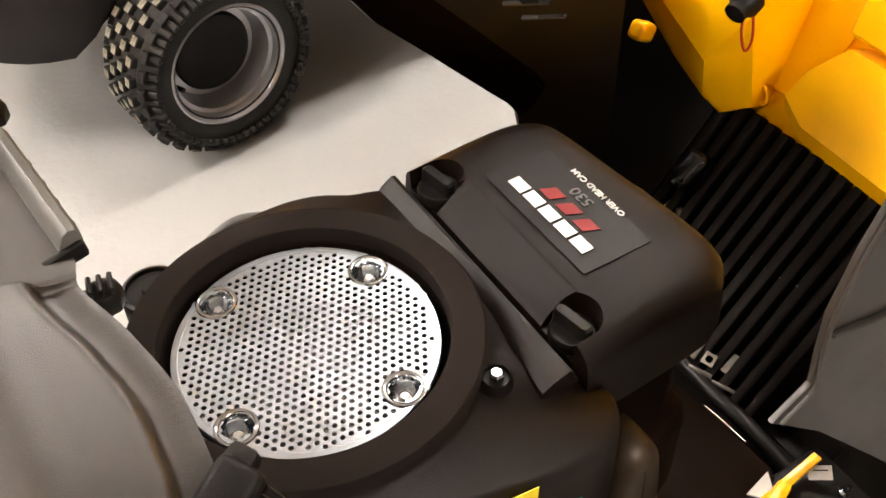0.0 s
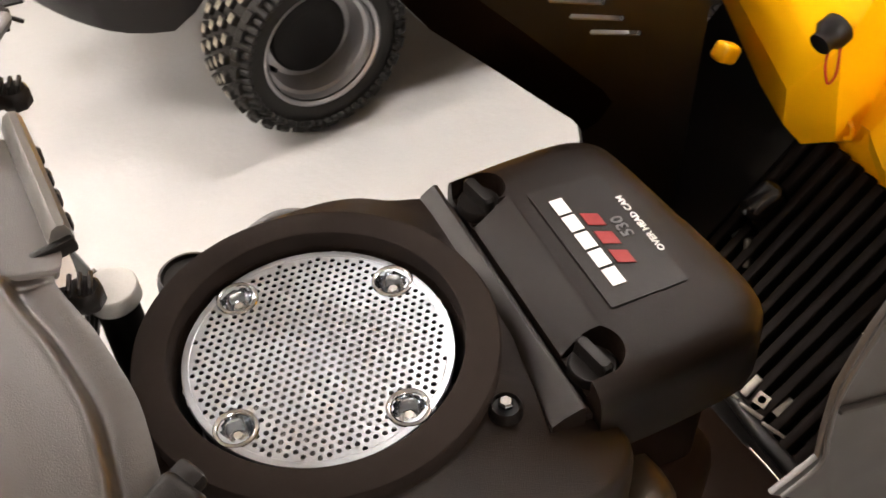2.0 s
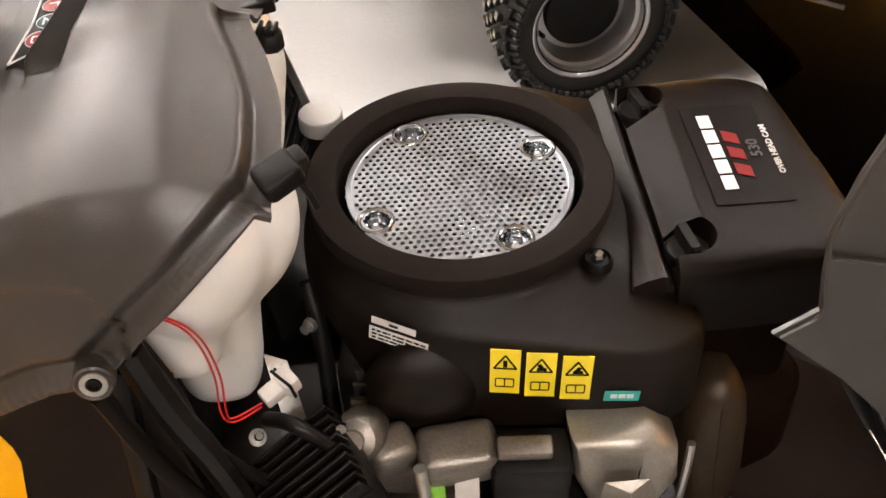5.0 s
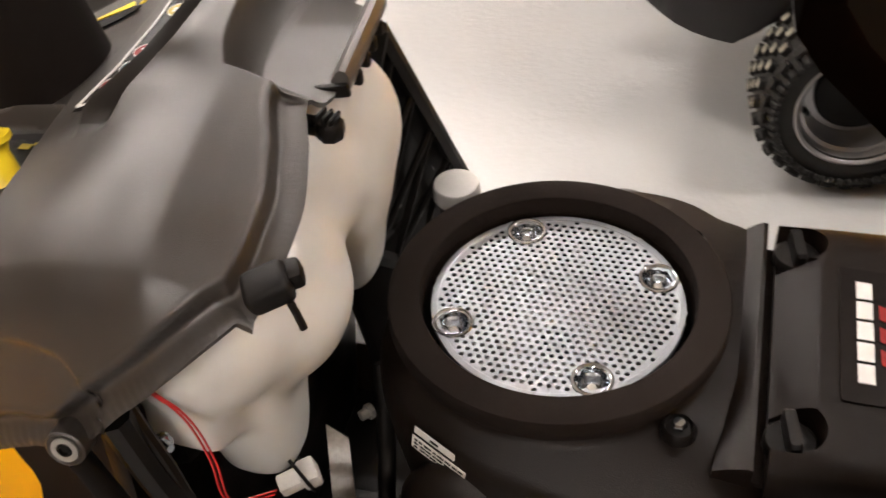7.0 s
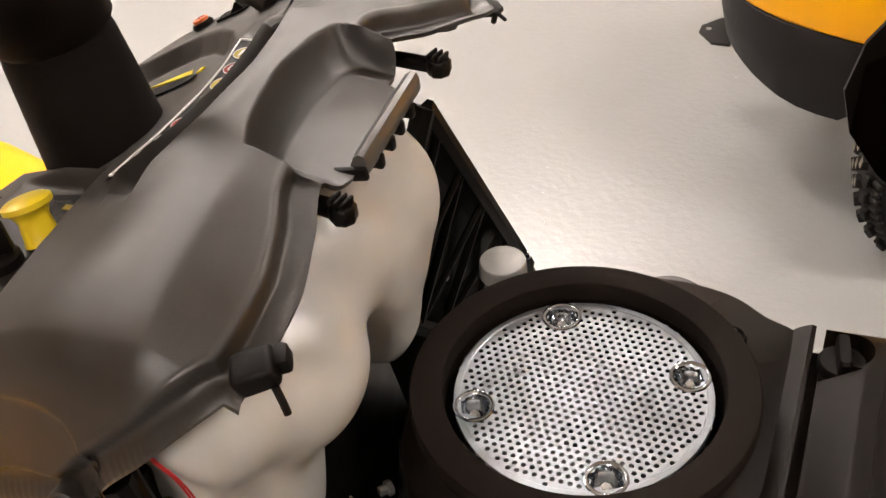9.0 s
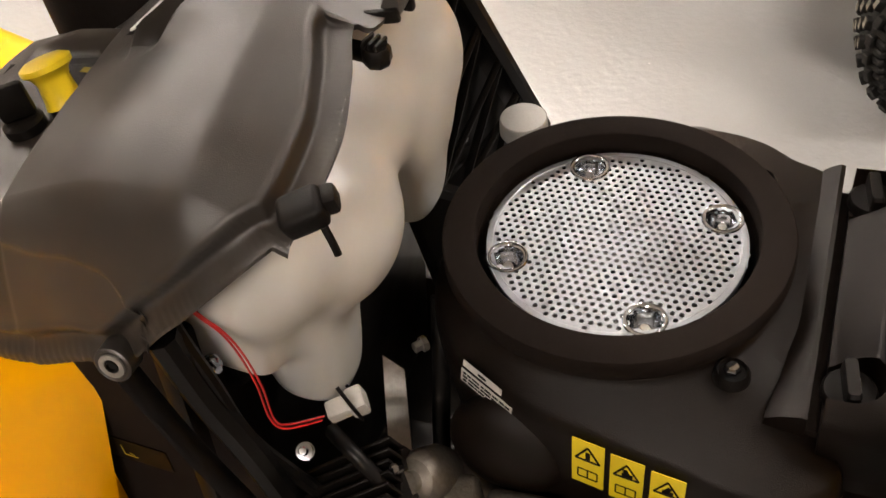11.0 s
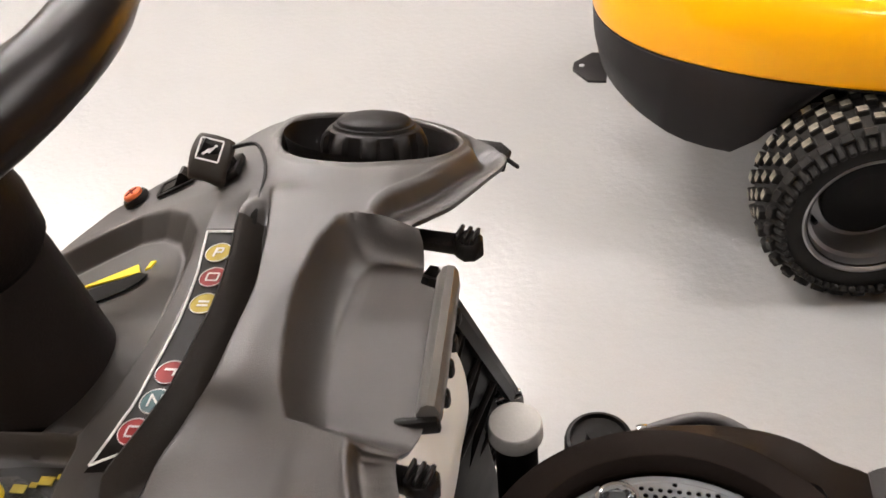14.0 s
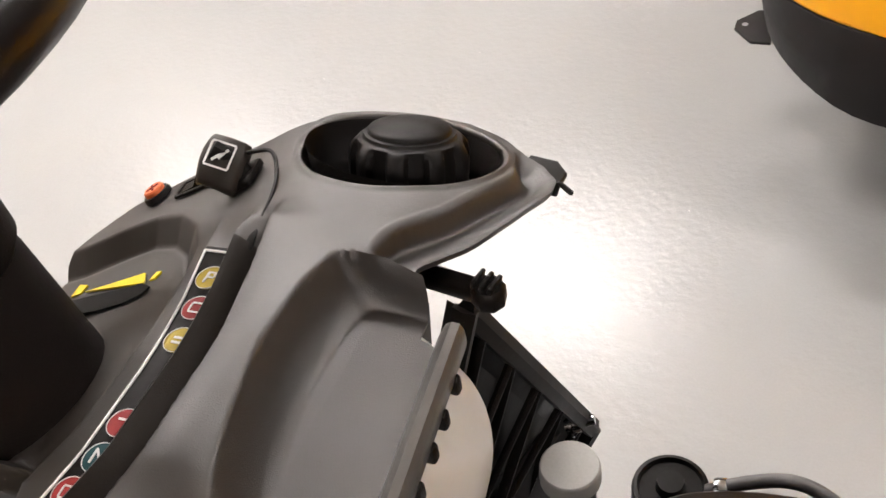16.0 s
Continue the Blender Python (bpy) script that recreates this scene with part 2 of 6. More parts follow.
def lathe(profile, n=32, m=None, bm=None):
    """Turns (radius, height) pairs round z, then places the result by m. Radius 0 closes an end."""
    own = bmesh.new()
    rings = []
    for r, z in profile:
        if r <= 1e-6:
            rings.append([own.verts.new((0, 0, z))])
        else:
            rings.append([own.verts.new((r * math.cos(2 * math.pi * i / n), r * math.sin(2 * math.pi * i / n), z)) for i in range(n)])
    for a, b in zip(rings, rings[1:]):
        for i in range(n):
            j = (i + 1) % n
            if len(a) == 1 and len(b) > 1:
                own.faces.new((a[0], b[j], b[i]))
            elif len(b) == 1 and len(a) > 1:
                own.faces.new((a[i], a[j], b[0]))
            elif len(a) > 1:
                own.faces.new((a[i], a[j], b[j], b[i]))
    if m is not None:
        own.transform(m)
    return merge(bm, own)


def merge(bm, own):
    if bm is None:
        return own
    me = bpy.data.meshes.new("tmp")
    own.to_mesh(me)
    own.free()
    bm.from_mesh(me)
    bpy.data.meshes.remove(me)
    return bm


def cut(a, b):
    """Takes the body b out of the body a."""
    obs = []
    for bm in (a, b):
        bmesh.ops.recalc_face_normals(bm, faces=bm.faces)
        me = bpy.data.meshes.new("tmp")
        bm.to_mesh(me)
        bm.free()
        obs.append(new("tmp", me))
    mod = obs[0].modifiers.new("cut", "BOOLEAN")
    mod.operation, mod.object, mod.solver = "DIFFERENCE", obs[1], "EXACT"
    dg = bpy.context.evaluated_depsgraph_get()
    me = bpy.data.meshes.new_from_object(obs[0].evaluated_get(dg))
    out = bmesh.new()
    out.from_mesh(me)
    for o in obs:
        data = o.data
        bpy.data.objects.remove(o)
        bpy.data.meshes.remove(data)
    bpy.data.meshes.remove(me)
    return out


def rbox(size, m=None, bevel=0.003, seg=2, bm=None):
    own = bmesh.new()
    bmesh.ops.create_cube(own, size=1.0)
    own.transform(Matrix.Diagonal((*size, 1)))
    if bevel:
        bmesh.ops.bevel(own, geom=own.edges[:], offset=min(bevel, 0.49 * min(size)), segments=seg, affect="EDGES", profile=0.5)
    if m is not None:
        own.transform(m)
    return merge(bm, own)


def tube(pts, r, n=10, k=6, closed=False, bm=None, flat=1.0):
    path = catmull(pts, k, closed) if k > 1 else [Vector(p) for p in pts]
    own = bmesh.new()
    rings, up = [], None
    L = len(path)
    for i, p in enumerate(path):
        a = path[(i - 1) % L] if closed or i else path[i]
        b = path[(i + 1) % L] if closed or i < L - 1 else path[i]
        d = (b - a).normalized()
        if up is None:
            up = Vector((0, 0, 1)) if abs(d.z) < 0.9 else Vector((1, 0, 0))
        s = d.cross(up).normalized()
        up = s.cross(d).normalized()
        rr = r(i / (L - 1)) if callable(r) else r
        rings.append([own.verts.new(p + s * (rr * math.cos(2 * math.pi * j / n)) + up * (rr * flat * math.sin(2 * math.pi * j / n))) for j in range(n)])
    for a, b in zip(rings, rings[1:] + ([rings[0]] if closed else [])):
        for j in range(n):
            own.faces.new((a[j], a[(j + 1) % n], b[(j + 1) % n], b[j]))
    if not closed:
        own.faces.new(list(reversed(rings[0])))
        own.faces.new(rings[-1])
    return merge(bm, own)


def slab(outline, depth, m=None, bevel=0.0, seg=2, bm=None):
    """A flat outline in x, y, from z = 0 down to -depth, placed by m."""
    own = bmesh.new()
    top = own.faces.new([own.verts.new((x, y, 0)) for x, y in outline])
    ret = bmesh.ops.extrude_face_region(own, geom=[top])
    bmesh.ops.translate(own, verts=[v for v in ret["geom"] if isinstance(v, bmesh.types.BMVert)], vec=(0, 0, -depth))
    if bevel:
        rim = [e for e in own.edges if all(abs(v.co.z) < 1e-7 for v in e.verts) or all(abs(v.co.z + depth) < 1e-7 for v in e.verts)]
        bmesh.ops.bevel(own, geom=rim, offset=bevel, segments=seg, affect="EDGES", profile=0.5)
    if m is not None:
        own.transform(m)
    return merge(bm, own)


def frame_at(origin, xdir, zdir):
    """A matrix whose x runs along xdir and z along zdir."""
    z = Vector(zdir).normalized()
    x = Vector(xdir)
    x = (x - z * x.dot(z)).normalized()
    y = z.cross(x)
    return Matrix(((x.x, y.x, z.x, origin[0]), (x.y, y.y, z.y, origin[1]), (x.z, y.z, z.z, origin[2]), (0, 0, 0, 1)))


def text_bm(body, size, m, depth=0.0003, shear=0.0, width=1.0, bold=0.0):
    cu = bpy.data.curves.new("text", "FONT")
    cu.body, cu.size, cu.shear, cu.extrude, cu.offset = body, size, shear, depth, bold
    cu.align_x, cu.align_y = "CENTER", "CENTER"
    cu.resolution_u = 3
    ob = bpy.data.objects.new("text", cu)
    scene.collection.objects.link(ob)
    dg = bpy.context.evaluated_depsgraph_get()
    me = bpy.data.meshes.new_from_object(ob.evaluated_get(dg))
    bm = bmesh.new()
    bm.from_mesh(me)
    bpy.data.objects.remove(ob)
    bpy.data.curves.remove(cu)
    bpy.data.meshes.remove(me)
    bm.transform(m @ Matrix.Diagonal((width, 1, 1, 1)))
    return bm


def ring2d(cx, cy, rx, ry, n=24):
    return [(cx + rx * math.cos(2 * math.pi * i / n), cy + ry * math.sin(2 * math.pi * i / n)) for i in range(n)]


def rrect(w, h, r, n=5):
    out = []
    for sx, sy, a0 in ((1, 1, 0), (-1, 1, 90), (-1, -1, 180), (1, -1, 270)):
        for i in range(n + 1):
            a = radians(a0 + 90 * i / n)
            out.append((sx * (w / 2 - r) + r * math.cos(a), sy * (h / 2 - r) + r * math.sin(a)))
    return out


def outline_frame(w, h, t, m, r=0.0, depth=0.0004, bm=None):
    """A thin printed frame: four bars round a w x h rectangle."""
    for cx, cy, sx, sy in ((0, h / 2, w, t), (0, -h / 2, w, t), (w / 2, 0, t, h - t), (-w / 2, 0, t, h - t)):
        bm = rbox((sx, sy, depth), m @ Matrix.Translation((cx, cy, 0)), 0, bm=bm)
    return bm

LIGHTS = [(-3.4, 1.2), (-3.4, 3.9), (-1.5, 1.2), (-1.5, 3.9), (1.7, 1.2), (0.4, -2.7), (-3.5, -0.4)]
SCREEN_TURN, WHEEL_R = 0.0, 0.1817



# ---- the shop: floor, walls, ceiling, lamps ----
def plain_slab(name, size, at, material, label):
    ob = part(name, rbox(size, Matrix.Translation(at), 0), material)
    return tagged(ob, label, "", "", "structure")


tagged(plain_slab("floor", (9.0, 9.0, 0.2), (0.5, 1.5, -0.1), FLOOR, "pale grey painted concrete floor with scuffs and grit"), category="floor")
tagged(plain_slab("ceiling", (9.0, 9.0, 0.2), (0.5, 1.5, 3.2), CEIL, "dull brown-grey ceiling of the shop"), category="ceiling")
for nm, size, at in (("wall_north", (9.4, 0.2, 3.1), (0.5, 6.1, 1.55)), ("wall_south", (9.4, 0.2, 3.1), (0.5, -3.1, 1.55)),
                     ("wall_east", (0.2, 9.0, 3.1), (5.1, 1.5, 1.55)), ("wall_west", (0.2, 9.0, 3.1), (-4.1, 1.5, 1.55))):
    tagged(plain_slab(nm, size, at, WALL, "plain dull beige shop wall"), category="wall")


def ceiling_light(x, y):
    ob = thing("ceiling_light", (x, y, 3.1), "long white fluorescent ceiling light, switched on", "lamp", group="ceiling lights")
    part("lamp_housing", rbox((1.26, 0.30, 0.05), Matrix.Translation((x, y, 3.073)), 0.006), CEIL, ob)
    for dy in (-0.07, 0.07):
        part("lamp_tube", tube([(x - 0.58, y + dy, 3.025), (x + 0.58, y + dy, 3.025)], 0.022, 10, 1), LAMP, ob)
    return ob


for lx, ly in LIGHTS:
    ceiling_light(lx, ly)

# fine grit and paint flecks on the floor
bm = bmesh.new()
rng = random.Random(5)
for i in range(90):
    s = rng.uniform(0.0008, 0.0022) * (1.6 if i % 19 == 0 else 1)
    x, y = rng.uniform(-1.2, 1.3), rng.uniform(0.45, 2.6)
    rbox((s, s * rng.uniform(0.4, 1), s * 0.4), pose(x, y, s * 0.2, 0, 0, rng.uniform(0, 180)), 0, bm=bm)
tagged(part("floor_grit", bm, CAPG), "scattered grit and paint flecks on the floor", "grit", "", "stuff")

# ---- the garden tractor ----
TR = thing("garden_tractor", (0, 0, 0), "yellow and grey ride-on garden tractor with its hood tilted open", "garden tractor")


# -- engine blower housing --
def housing_outline(grow=0.0):
    ctl = [(-0.126, 0.0), (-0.117, -0.055), (-0.083, -0.100), (-0.038, -0.130), (0.008, -0.1405), (0.060, -0.147), (0.110, -0.151), (0.144, -0.146), (0.167, -0.124), (0.160, -0.098),
           (0.140, -0.06), (0.139, 0.05), (0.138, 0.120), (0.106, 0.140), (0.083, 0.154), (0.055, 0.161), (0.018, 0.161), (-0.020, 0.154), (-0.050, 0.140), (-0.090, 0.105), (-0.117, 0.055)]
    pts = catmull([(x, y, 0) for x, y in ctl], 6, True)
    out = []
    for p in pts:
        d = Vector((p.x - 0.01, p.y + 0.01, 0)).normalized()
        out.append(p + d * grow)
    return out


def housing():
    rings = []
    base = housing_outline()
    for grow, z in ((-0.006, 0.684), (0.0, 0.688), (0.0, 0.758), (-0.0008, 0.774), (-0.0035, 0.784), (-0.008, 0.7895)):
        rings.append([Vector((p.x, p.y, z + (0.07 * sstep(-0.055, -0.125, p.x) if z < 0.70 else 0) - (0.020 * sstep(0.0, 0.15, p.x) * sstep(-0.02, -0.14, p.y) if z > 0.75 else 0))) for p in housing_outline(grow)])
    n = len(base)
    for r, z in ((0.1165, 0.797), (0.1130, 0.801), (0.1115, 0.806), (0.1100, 0.8110), (0.0945, 0.8110), (0.0930, 0.795)):
        ring = []
        for p in base:
            a = math.atan2(p.y, p.x)
            ring.append(Vector((r * math.cos(a), r * math.sin(a), z)))
        rings.append(ring)
    bm = loft(rings, cap0=True, cap1=False)
    # a rounded bulge on the near flank
    own = bmesh.new()
    bmesh.ops.create_uvsphere(own, u_segments=24, v_segments=14, radius=1.0)
    own.transform(pose(-0.038, -0.124, 0.728) @ Matrix.Diagonal((0.046, 0.024, 0.046, 1)))
    merge(bm, own)
    return bm


ENG = part("engine_housing", housing(), HOUSING, TR, "black moulded plastic engine blower housing")
part("blower_well", lathe([(0.0, 0.742), (0.088, 0.742), (0.0925, 0.746), (0.0930, 0.7965)], 64), BLACKP, ENG, "dark well under the fan screen")


def fan_wheel():
    """The cooling fan: a dished disc with curved vanes standing on it, each vane a part."""
    disc = lathe([(0.086, 0.7555), (0.086, 0.7570), (0.045, 0.7600), (0.030, 0.7660), (0.0, 0.7660)], 48)
    fan = part("fan_wheel", disc, FANP, ENG, "grey cooling fan seen through the screen")
    rows = []
    for j in range(6):
        r, a = 0.042 + 0.042 * j / 5, 0.34 * (j / 5) ** 1.4
        side = Vector((-math.sin(a), math.cos(a), 0)) * 0.0011
        p = Vector((r * math.cos(a), r * math.sin(a), 0))
        top = 0.778 + 0.010 * j / 5
        rows.append([p - side + Vector((0, 0, 0.757)), p + side + Vector((0, 0, 0.757)), p + side + Vector((0, 0, top)), p - side + Vector((0, 0, top))])
    vane = part("fan_vane", loft(rows), FANP, fan)
    for k in range(1, 20):
        ob = new("fan_vane", vane.data)
        ob.parent = fan
        ob.matrix_local = Matrix.Rotation(2 * math.pi * k / 20, 4, "Z")
        tagged(ob)


fan_wheel()
NUTZ = 0.7655
part("fan_nut", lathe([(0.0165, NUTZ), (0.0165, NUTZ + 0.002), (0.0110, NUTZ + 0.0022), (0.0110, NUTZ + 0.0095), (0.0095, NUTZ + 0.011), (0.005, NUTZ + 0.011), (0.005, NUTZ + 0.006), (0, NUTZ + 0.006)], 6), BRIGHT, ENG, "bright fan nut")
part("seal_ring", lathe([(0.0945, 0.798), (0.0945, 0.8225), (0.0952, 0.8248), (0.0968, 0.8258), (0.1140, 0.8250), (0.1164, 0.8243), (0.1176, 0.8225), (0.1178, 0.8130), (0.1160, 0.8075), (0.1105, 0.8055)], 96), FOAM, ENG,
     "thick black foam rubber sealing ring")


def fan_screen():
    """A perforated disc: hexagonal cells, each with a real hole, round four open seats."""
    R, P, H, Z, TH = 0.0876, 0.00590, 0.00180, 0.8125, 0.0009
    turn = radians(SCREEN_TURN)
    verts, faces = [], []
    seats = [(0.0747 * math.cos(radians(28 + 90 * i)), 0.0747 * math.sin(radians(28 + 90 * i))) for i in range(4)]
    corner = [(P / math.sqrt(3) * math.cos(radians(30 + 60 * k)), P / math.sqrt(3) * math.sin(radians(30 + 60 * k))) for k in range(6)]
    ct, st = math.cos(turn), math.sin(turn)
    for j in range(-18, 19):
        for i in range(-20, 21):
            x0, y0 = P * (i + 0.5 * (j % 2)), P * math.sqrt(3) / 2 * j
            x, y = x0 * ct - y0 * st, x0 * st + y0 * ct
            d = math.hypot(x, y)
            if d > R - 0.0015:
                continue
            near = min(math.hypot(x - a, y - b) for a, b in seats)
            if near < 0.0105:
                continue
            k = len(verts)
            outer = []
            for q in range(12):
                cx, cy = corner[q // 2] if q % 2 == 0 else tuple((a + b) / 2 for a, b in zip(corner[q // 2], corner[(q // 2 + 1) % 6]))
                outer.append((x + cx * ct - cy * st, y + cx * st + cy * ct))
            if d < R - 0.0058 and near > 0.0142:
                verts += [(a, b, Z) for a, b in outer]
                hole = [(x + H * math.cos(turn + radians(30 + 30 * q)), y + H * math.sin(turn + radians(30 + 30 * q))) for q in range(12)]
                verts += [(a, b, Z - 0.00006) for a, b in hole]
                verts += [(x + (a - x) * 0.94, y + (b - y) * 0.94, Z - TH) for a, b in hole]
                for q in range(12):
                    r = (q + 1) % 12
                    faces.append((k + q, k + r, k + 12 + r, k + 12 + q))
                    faces.append((k + 12 + q, k + 12 + r, k + 24 + r, k + 24 + q))
            else:
                verts += [(a, b, Z) for a, b in outer]
                faces.append(tuple(k + q for q in range(12)))
    me = bpy.data.meshes.new("fan_screen")
    me.from_pydata(verts, [], faces)
    bm = bmesh.new()
    bm.from_mesh(me)
    bpy.data.meshes.remove(me)
    lathe([(R - 0.0046, Z + 0.0002), (R - 0.0040, Z + 0.0006), (R, Z + 0.0005), (R + 0.0004, Z), (R + 0.0004, Z - 0.004), (R - 0.001, Z - 0.004)], 96, bm=bm)
    return bm, seats


SCREEN_BM, SEATS = fan_screen()
part("fan_screen", SCREEN_BM, ZINC, ENG, "perforated zinc-plated steel fan screen", 30)
for sx, sy in SEATS:
    part("screen_seat", lathe([(0.0146, 0.8126), (0.0140, 0.8134), (0.0125, 0.8137), (0.0112, 0.8131), (0.0102, 0.8115), (0.0092, 0.8075), (0.0080, 0.8035), (0.0062, 0.8018), (0.0, 0.8016)],
                              32, Matrix.Translation((sx, sy, 0))), BRIGHT, ENG, "pressed bright steel screw seat")
    part("screen_screw", lathe([(0.0046, 0.8017), (0.0046, 0.8022), (0.0034, 0.8024), (0.0034, 0.8052), (0.0030, 0.8056), (0.0, 0.8056)], 6, Matrix.Translation((sx, sy, 0))), STEEL, ENG, "hexagon-headed screw")
# bolts on the housing
for bx, by, bz in ((0.0925, -0.084, 0.7965), (0.084, 0.0915, 0.7965)):
    part("bolt_collar", lathe([(0.0115, bz), (0.0110, bz + 0.005), (0.0092, bz + 0.0078), (0.0082, bz + 0.0050), (0, bz + 0.0050)], 20, Matrix.Translation((bx, by, 0))), BLACKP, ENG)
    part("housing_bolt", lathe([(0.0052, bz + 0.0048), (0.0052, bz + 0.010), (0.0038, bz + 0.0118), (0, bz + 0.0118)], 6, Matrix.Translation((bx, by, 0))), BRIGHT, ENG, "bright steel bolt head")
part("side_bolt", lathe([(0.006, 0), (0.006, 0.004), (0.004, 0.004), (0.004, 0.010), (0, 0.011)], 8, frame_at((-0.122, -0.068, 0.742), (0, 0, 1), (-0.6, -0.8, 0.1))), STEEL, ENG, "bright steel bolt")


def flank(x, z, out=0.0012):
    """Place and facing on the near flank of the housing at a given x."""
    pts = [p for p in housing_outline() if p.y < -0.02]
    pts.sort(key=lambda p: p.x)
    y = interp(x, [p.x for p in pts], [p.y for p in pts])
    ya, yb = (interp(x + d, [p.x for p in pts], [p.y for p in pts]) for d in (-0.006, 0.006))
    t = Vector((0.012, yb - ya, 0)).normalized()
    nrm = Vector((t.y, -t.x, 0))
    return frame_at(Vector((x, y, z)) + nrm * out, t, nrm)


for k, x in enumerate((0.0180, 0.0430, 0.0685)):
    m = flank(x, 0.7570 - 0.0035 * k) @ pose(0, 0, 0, 0, 0, -1.5)
    sticker = part("warning_label", rbox((0.0215, 0.048, 0.0005), m, 0), YELI, ENG, "yellow warning label with a black triangle")
    b = bmesh.new()
    for a0, a1 in (((-0.008, 0.004), (0.008, 0.004)), ((0.008, 0.004), (0, 0.018)), ((0, 0.018), (-0.008, 0.004))):
        va, vb = Vector((*a0, 0.0006)), Vector((*a1, 0.0006))
        tube([m @ va, m @ vb], 0.0008, 4, 1, bm=b)
    part("triangle_sign", b, BLACKI, sticker)
    b = rbox((0.003, 0.007, 0.0006), m @ pose(0, 0.009, 0.0005, 0, 0, (0, 25, -30)[k]), 0)
    if k:
        rbox((0.007, 0.003, 0.0006), m @ pose(0.0005, 0.0068, 0.0005), 0, bm=b)
    outline_frame(0.013, 0.009, 0.0009, m @ pose(0, -0.012, 0.0005), bm=b)
    rbox((0.0009, 0.009, 0.0006), m @ pose(0, -0.012, 0.0005), 0, bm=b)
    part("manual_sign", b, BLACKI, sticker)
m = flank(0.1020, 0.7285) @ pose(0, 0, 0, 0, 0, -5)
sticker = part("teal_label", rbox((0.026, 0.011, 0.0005), m, 0), TEAL, ENG, "small teal label")
b = None
for k in range(3):
    b = rbox((0.005, 0.004, 0.0006), m @ pose(-0.006 + 0.006 * k, 0, 0.0004), 0, bm=b)
part("print_bar", b, WHITEI, sticker)
m = frame_at((-0.0571, -0.1192, 0.7790), (0.0405, -0.0195, -0.0045), (-0.42, -0.90, 0.12)) @ Matrix.Scale(1.13, 4)
sticker = part("rating_label", rbox((0.030, 0.0052, 0.0005), m @ pose(-0.002, 0.0065, 0), 0), WHITEI, ENG, "white printed rating label")
b = rbox((0.040, 0.0105, 0.0005), m @ pose(0.002, -0.0045, 0), 0)
part("lower_label", b, WHITEI, sticker)
b = None
rng = random.Random(3)
for r_, y in ((0, -0.0015), (1, -0.0045), (2, -0.0075)):
    x = -0.016
    while x < 0.018:
        w = rng.uniform(0.0012, 0.005)
        b = rbox((w, 0.0013, 0.0005), m @ pose(x + w / 2, y, 0.0004), 0, bm=b)
        x += w + rng.uniform(0.0006, 0.0016)
b = rbox((0.006, 0.0018, 0.0005), m @ pose(-0.002, 0.0065, 0.0004), 0, bm=b)
part("print_bar", b, BLACKI, sticker)


# -- air cleaner cover --
def cover_ring(inset, z, lean=0.0):
    ctl = [(0.146, 0.1225), (0.20, 0.1255), (0.238, 0.1255), (0.258, 0.122), (0.272, 0.112), (0.279, 0.092), (0.286, 0.03), (0.2915, -0.03), (0.2935, -0.066), (0.290, -0.086), (0.278, -0.100), (0.262, -0.108), (0.20, -0.112), (0.147, -0.112)]
    pts = catmull([(x, y, 0) for x, y in ctl], 4)
    c = Vector((0.205, 0.006, 0))
    out = []
    for p in pts:
        q = Vector((p.x - inset * sstep(0.16, 0.26, p.x), p.y - math.copysign(min(inset, abs(p.y - c.y) * 0.8), p.y - c.y), z))
        out.append(q)
    return out


rings = [cover_ring(0.012, 0.740), cover_ring(0.002, 0.743), cover_ring(0.0, 0.760), cover_ring(0.0015, 0.790), cover_ring(0.0028, 0.7985), cover_ring(0.0058, 0.8042), cover_ring(0.0115, 0.8085), cover_ring(0.020, 0.8112), cover_ring(0.034, 0.8128), cover_ring(0.06, 0.8137)]
COVER = loft(rings)
for y in (0.0945, -0.0755):
    own = lathe([(0, 0.790), (0.0175, 0.790), (0.0190, 0.797), (0.0205, 0.83), (0, 0.83)], 32)
    for v in own.verts:
        v.co.x -= 0.012 if v.co.x < 0 else 0
    own.transform(Matrix.Translation((0.160, y, 0)))
    COVER = cut(COVER, own)
# broad chamfer between the two latches
own = loft([[Vector((x, y, z)) for x, z in ((0.130, 0.7885), (0.1475, 0.7925), (0.1740, 0.8142), (0.1740, 0.835), (0.130, 0.835))] for y in (-0.0600, 0.0760)])
COVER = cut(COVER, own)
ACV = part("air_cleaner_cover", COVER, COVERP, TR, "black moulded air cleaner cover", 50)
part("ridge_bar", loft([[Vector((x, y, z)) for x, z in ((0.1235 - f, 0.780), (0.1245 - f, 0.7905), (0.1300 - f * 0.7, 0.7950), (0.1360, 0.7985), (0.1392, 0.7975), (0.1400, 0.765))] for y, f in ((-0.104, 0.009), (-0.098, 0.009), (-0.070, 0.004), (-0.03, 0.0), (0.118, 0.0), (0.125, 0.0))]), HOUSING, ENG, "moulded edge ridge of the housing")
part("duct_gasket", rbox((0.012, 0.215, 0.07), Matrix.Translation((0.1425, 0.006, 0.748)), 0.002), FOAM, TR, "black gasket between housing and cover")
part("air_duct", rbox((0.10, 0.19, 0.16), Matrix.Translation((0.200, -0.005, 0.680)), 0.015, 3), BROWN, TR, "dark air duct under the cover")


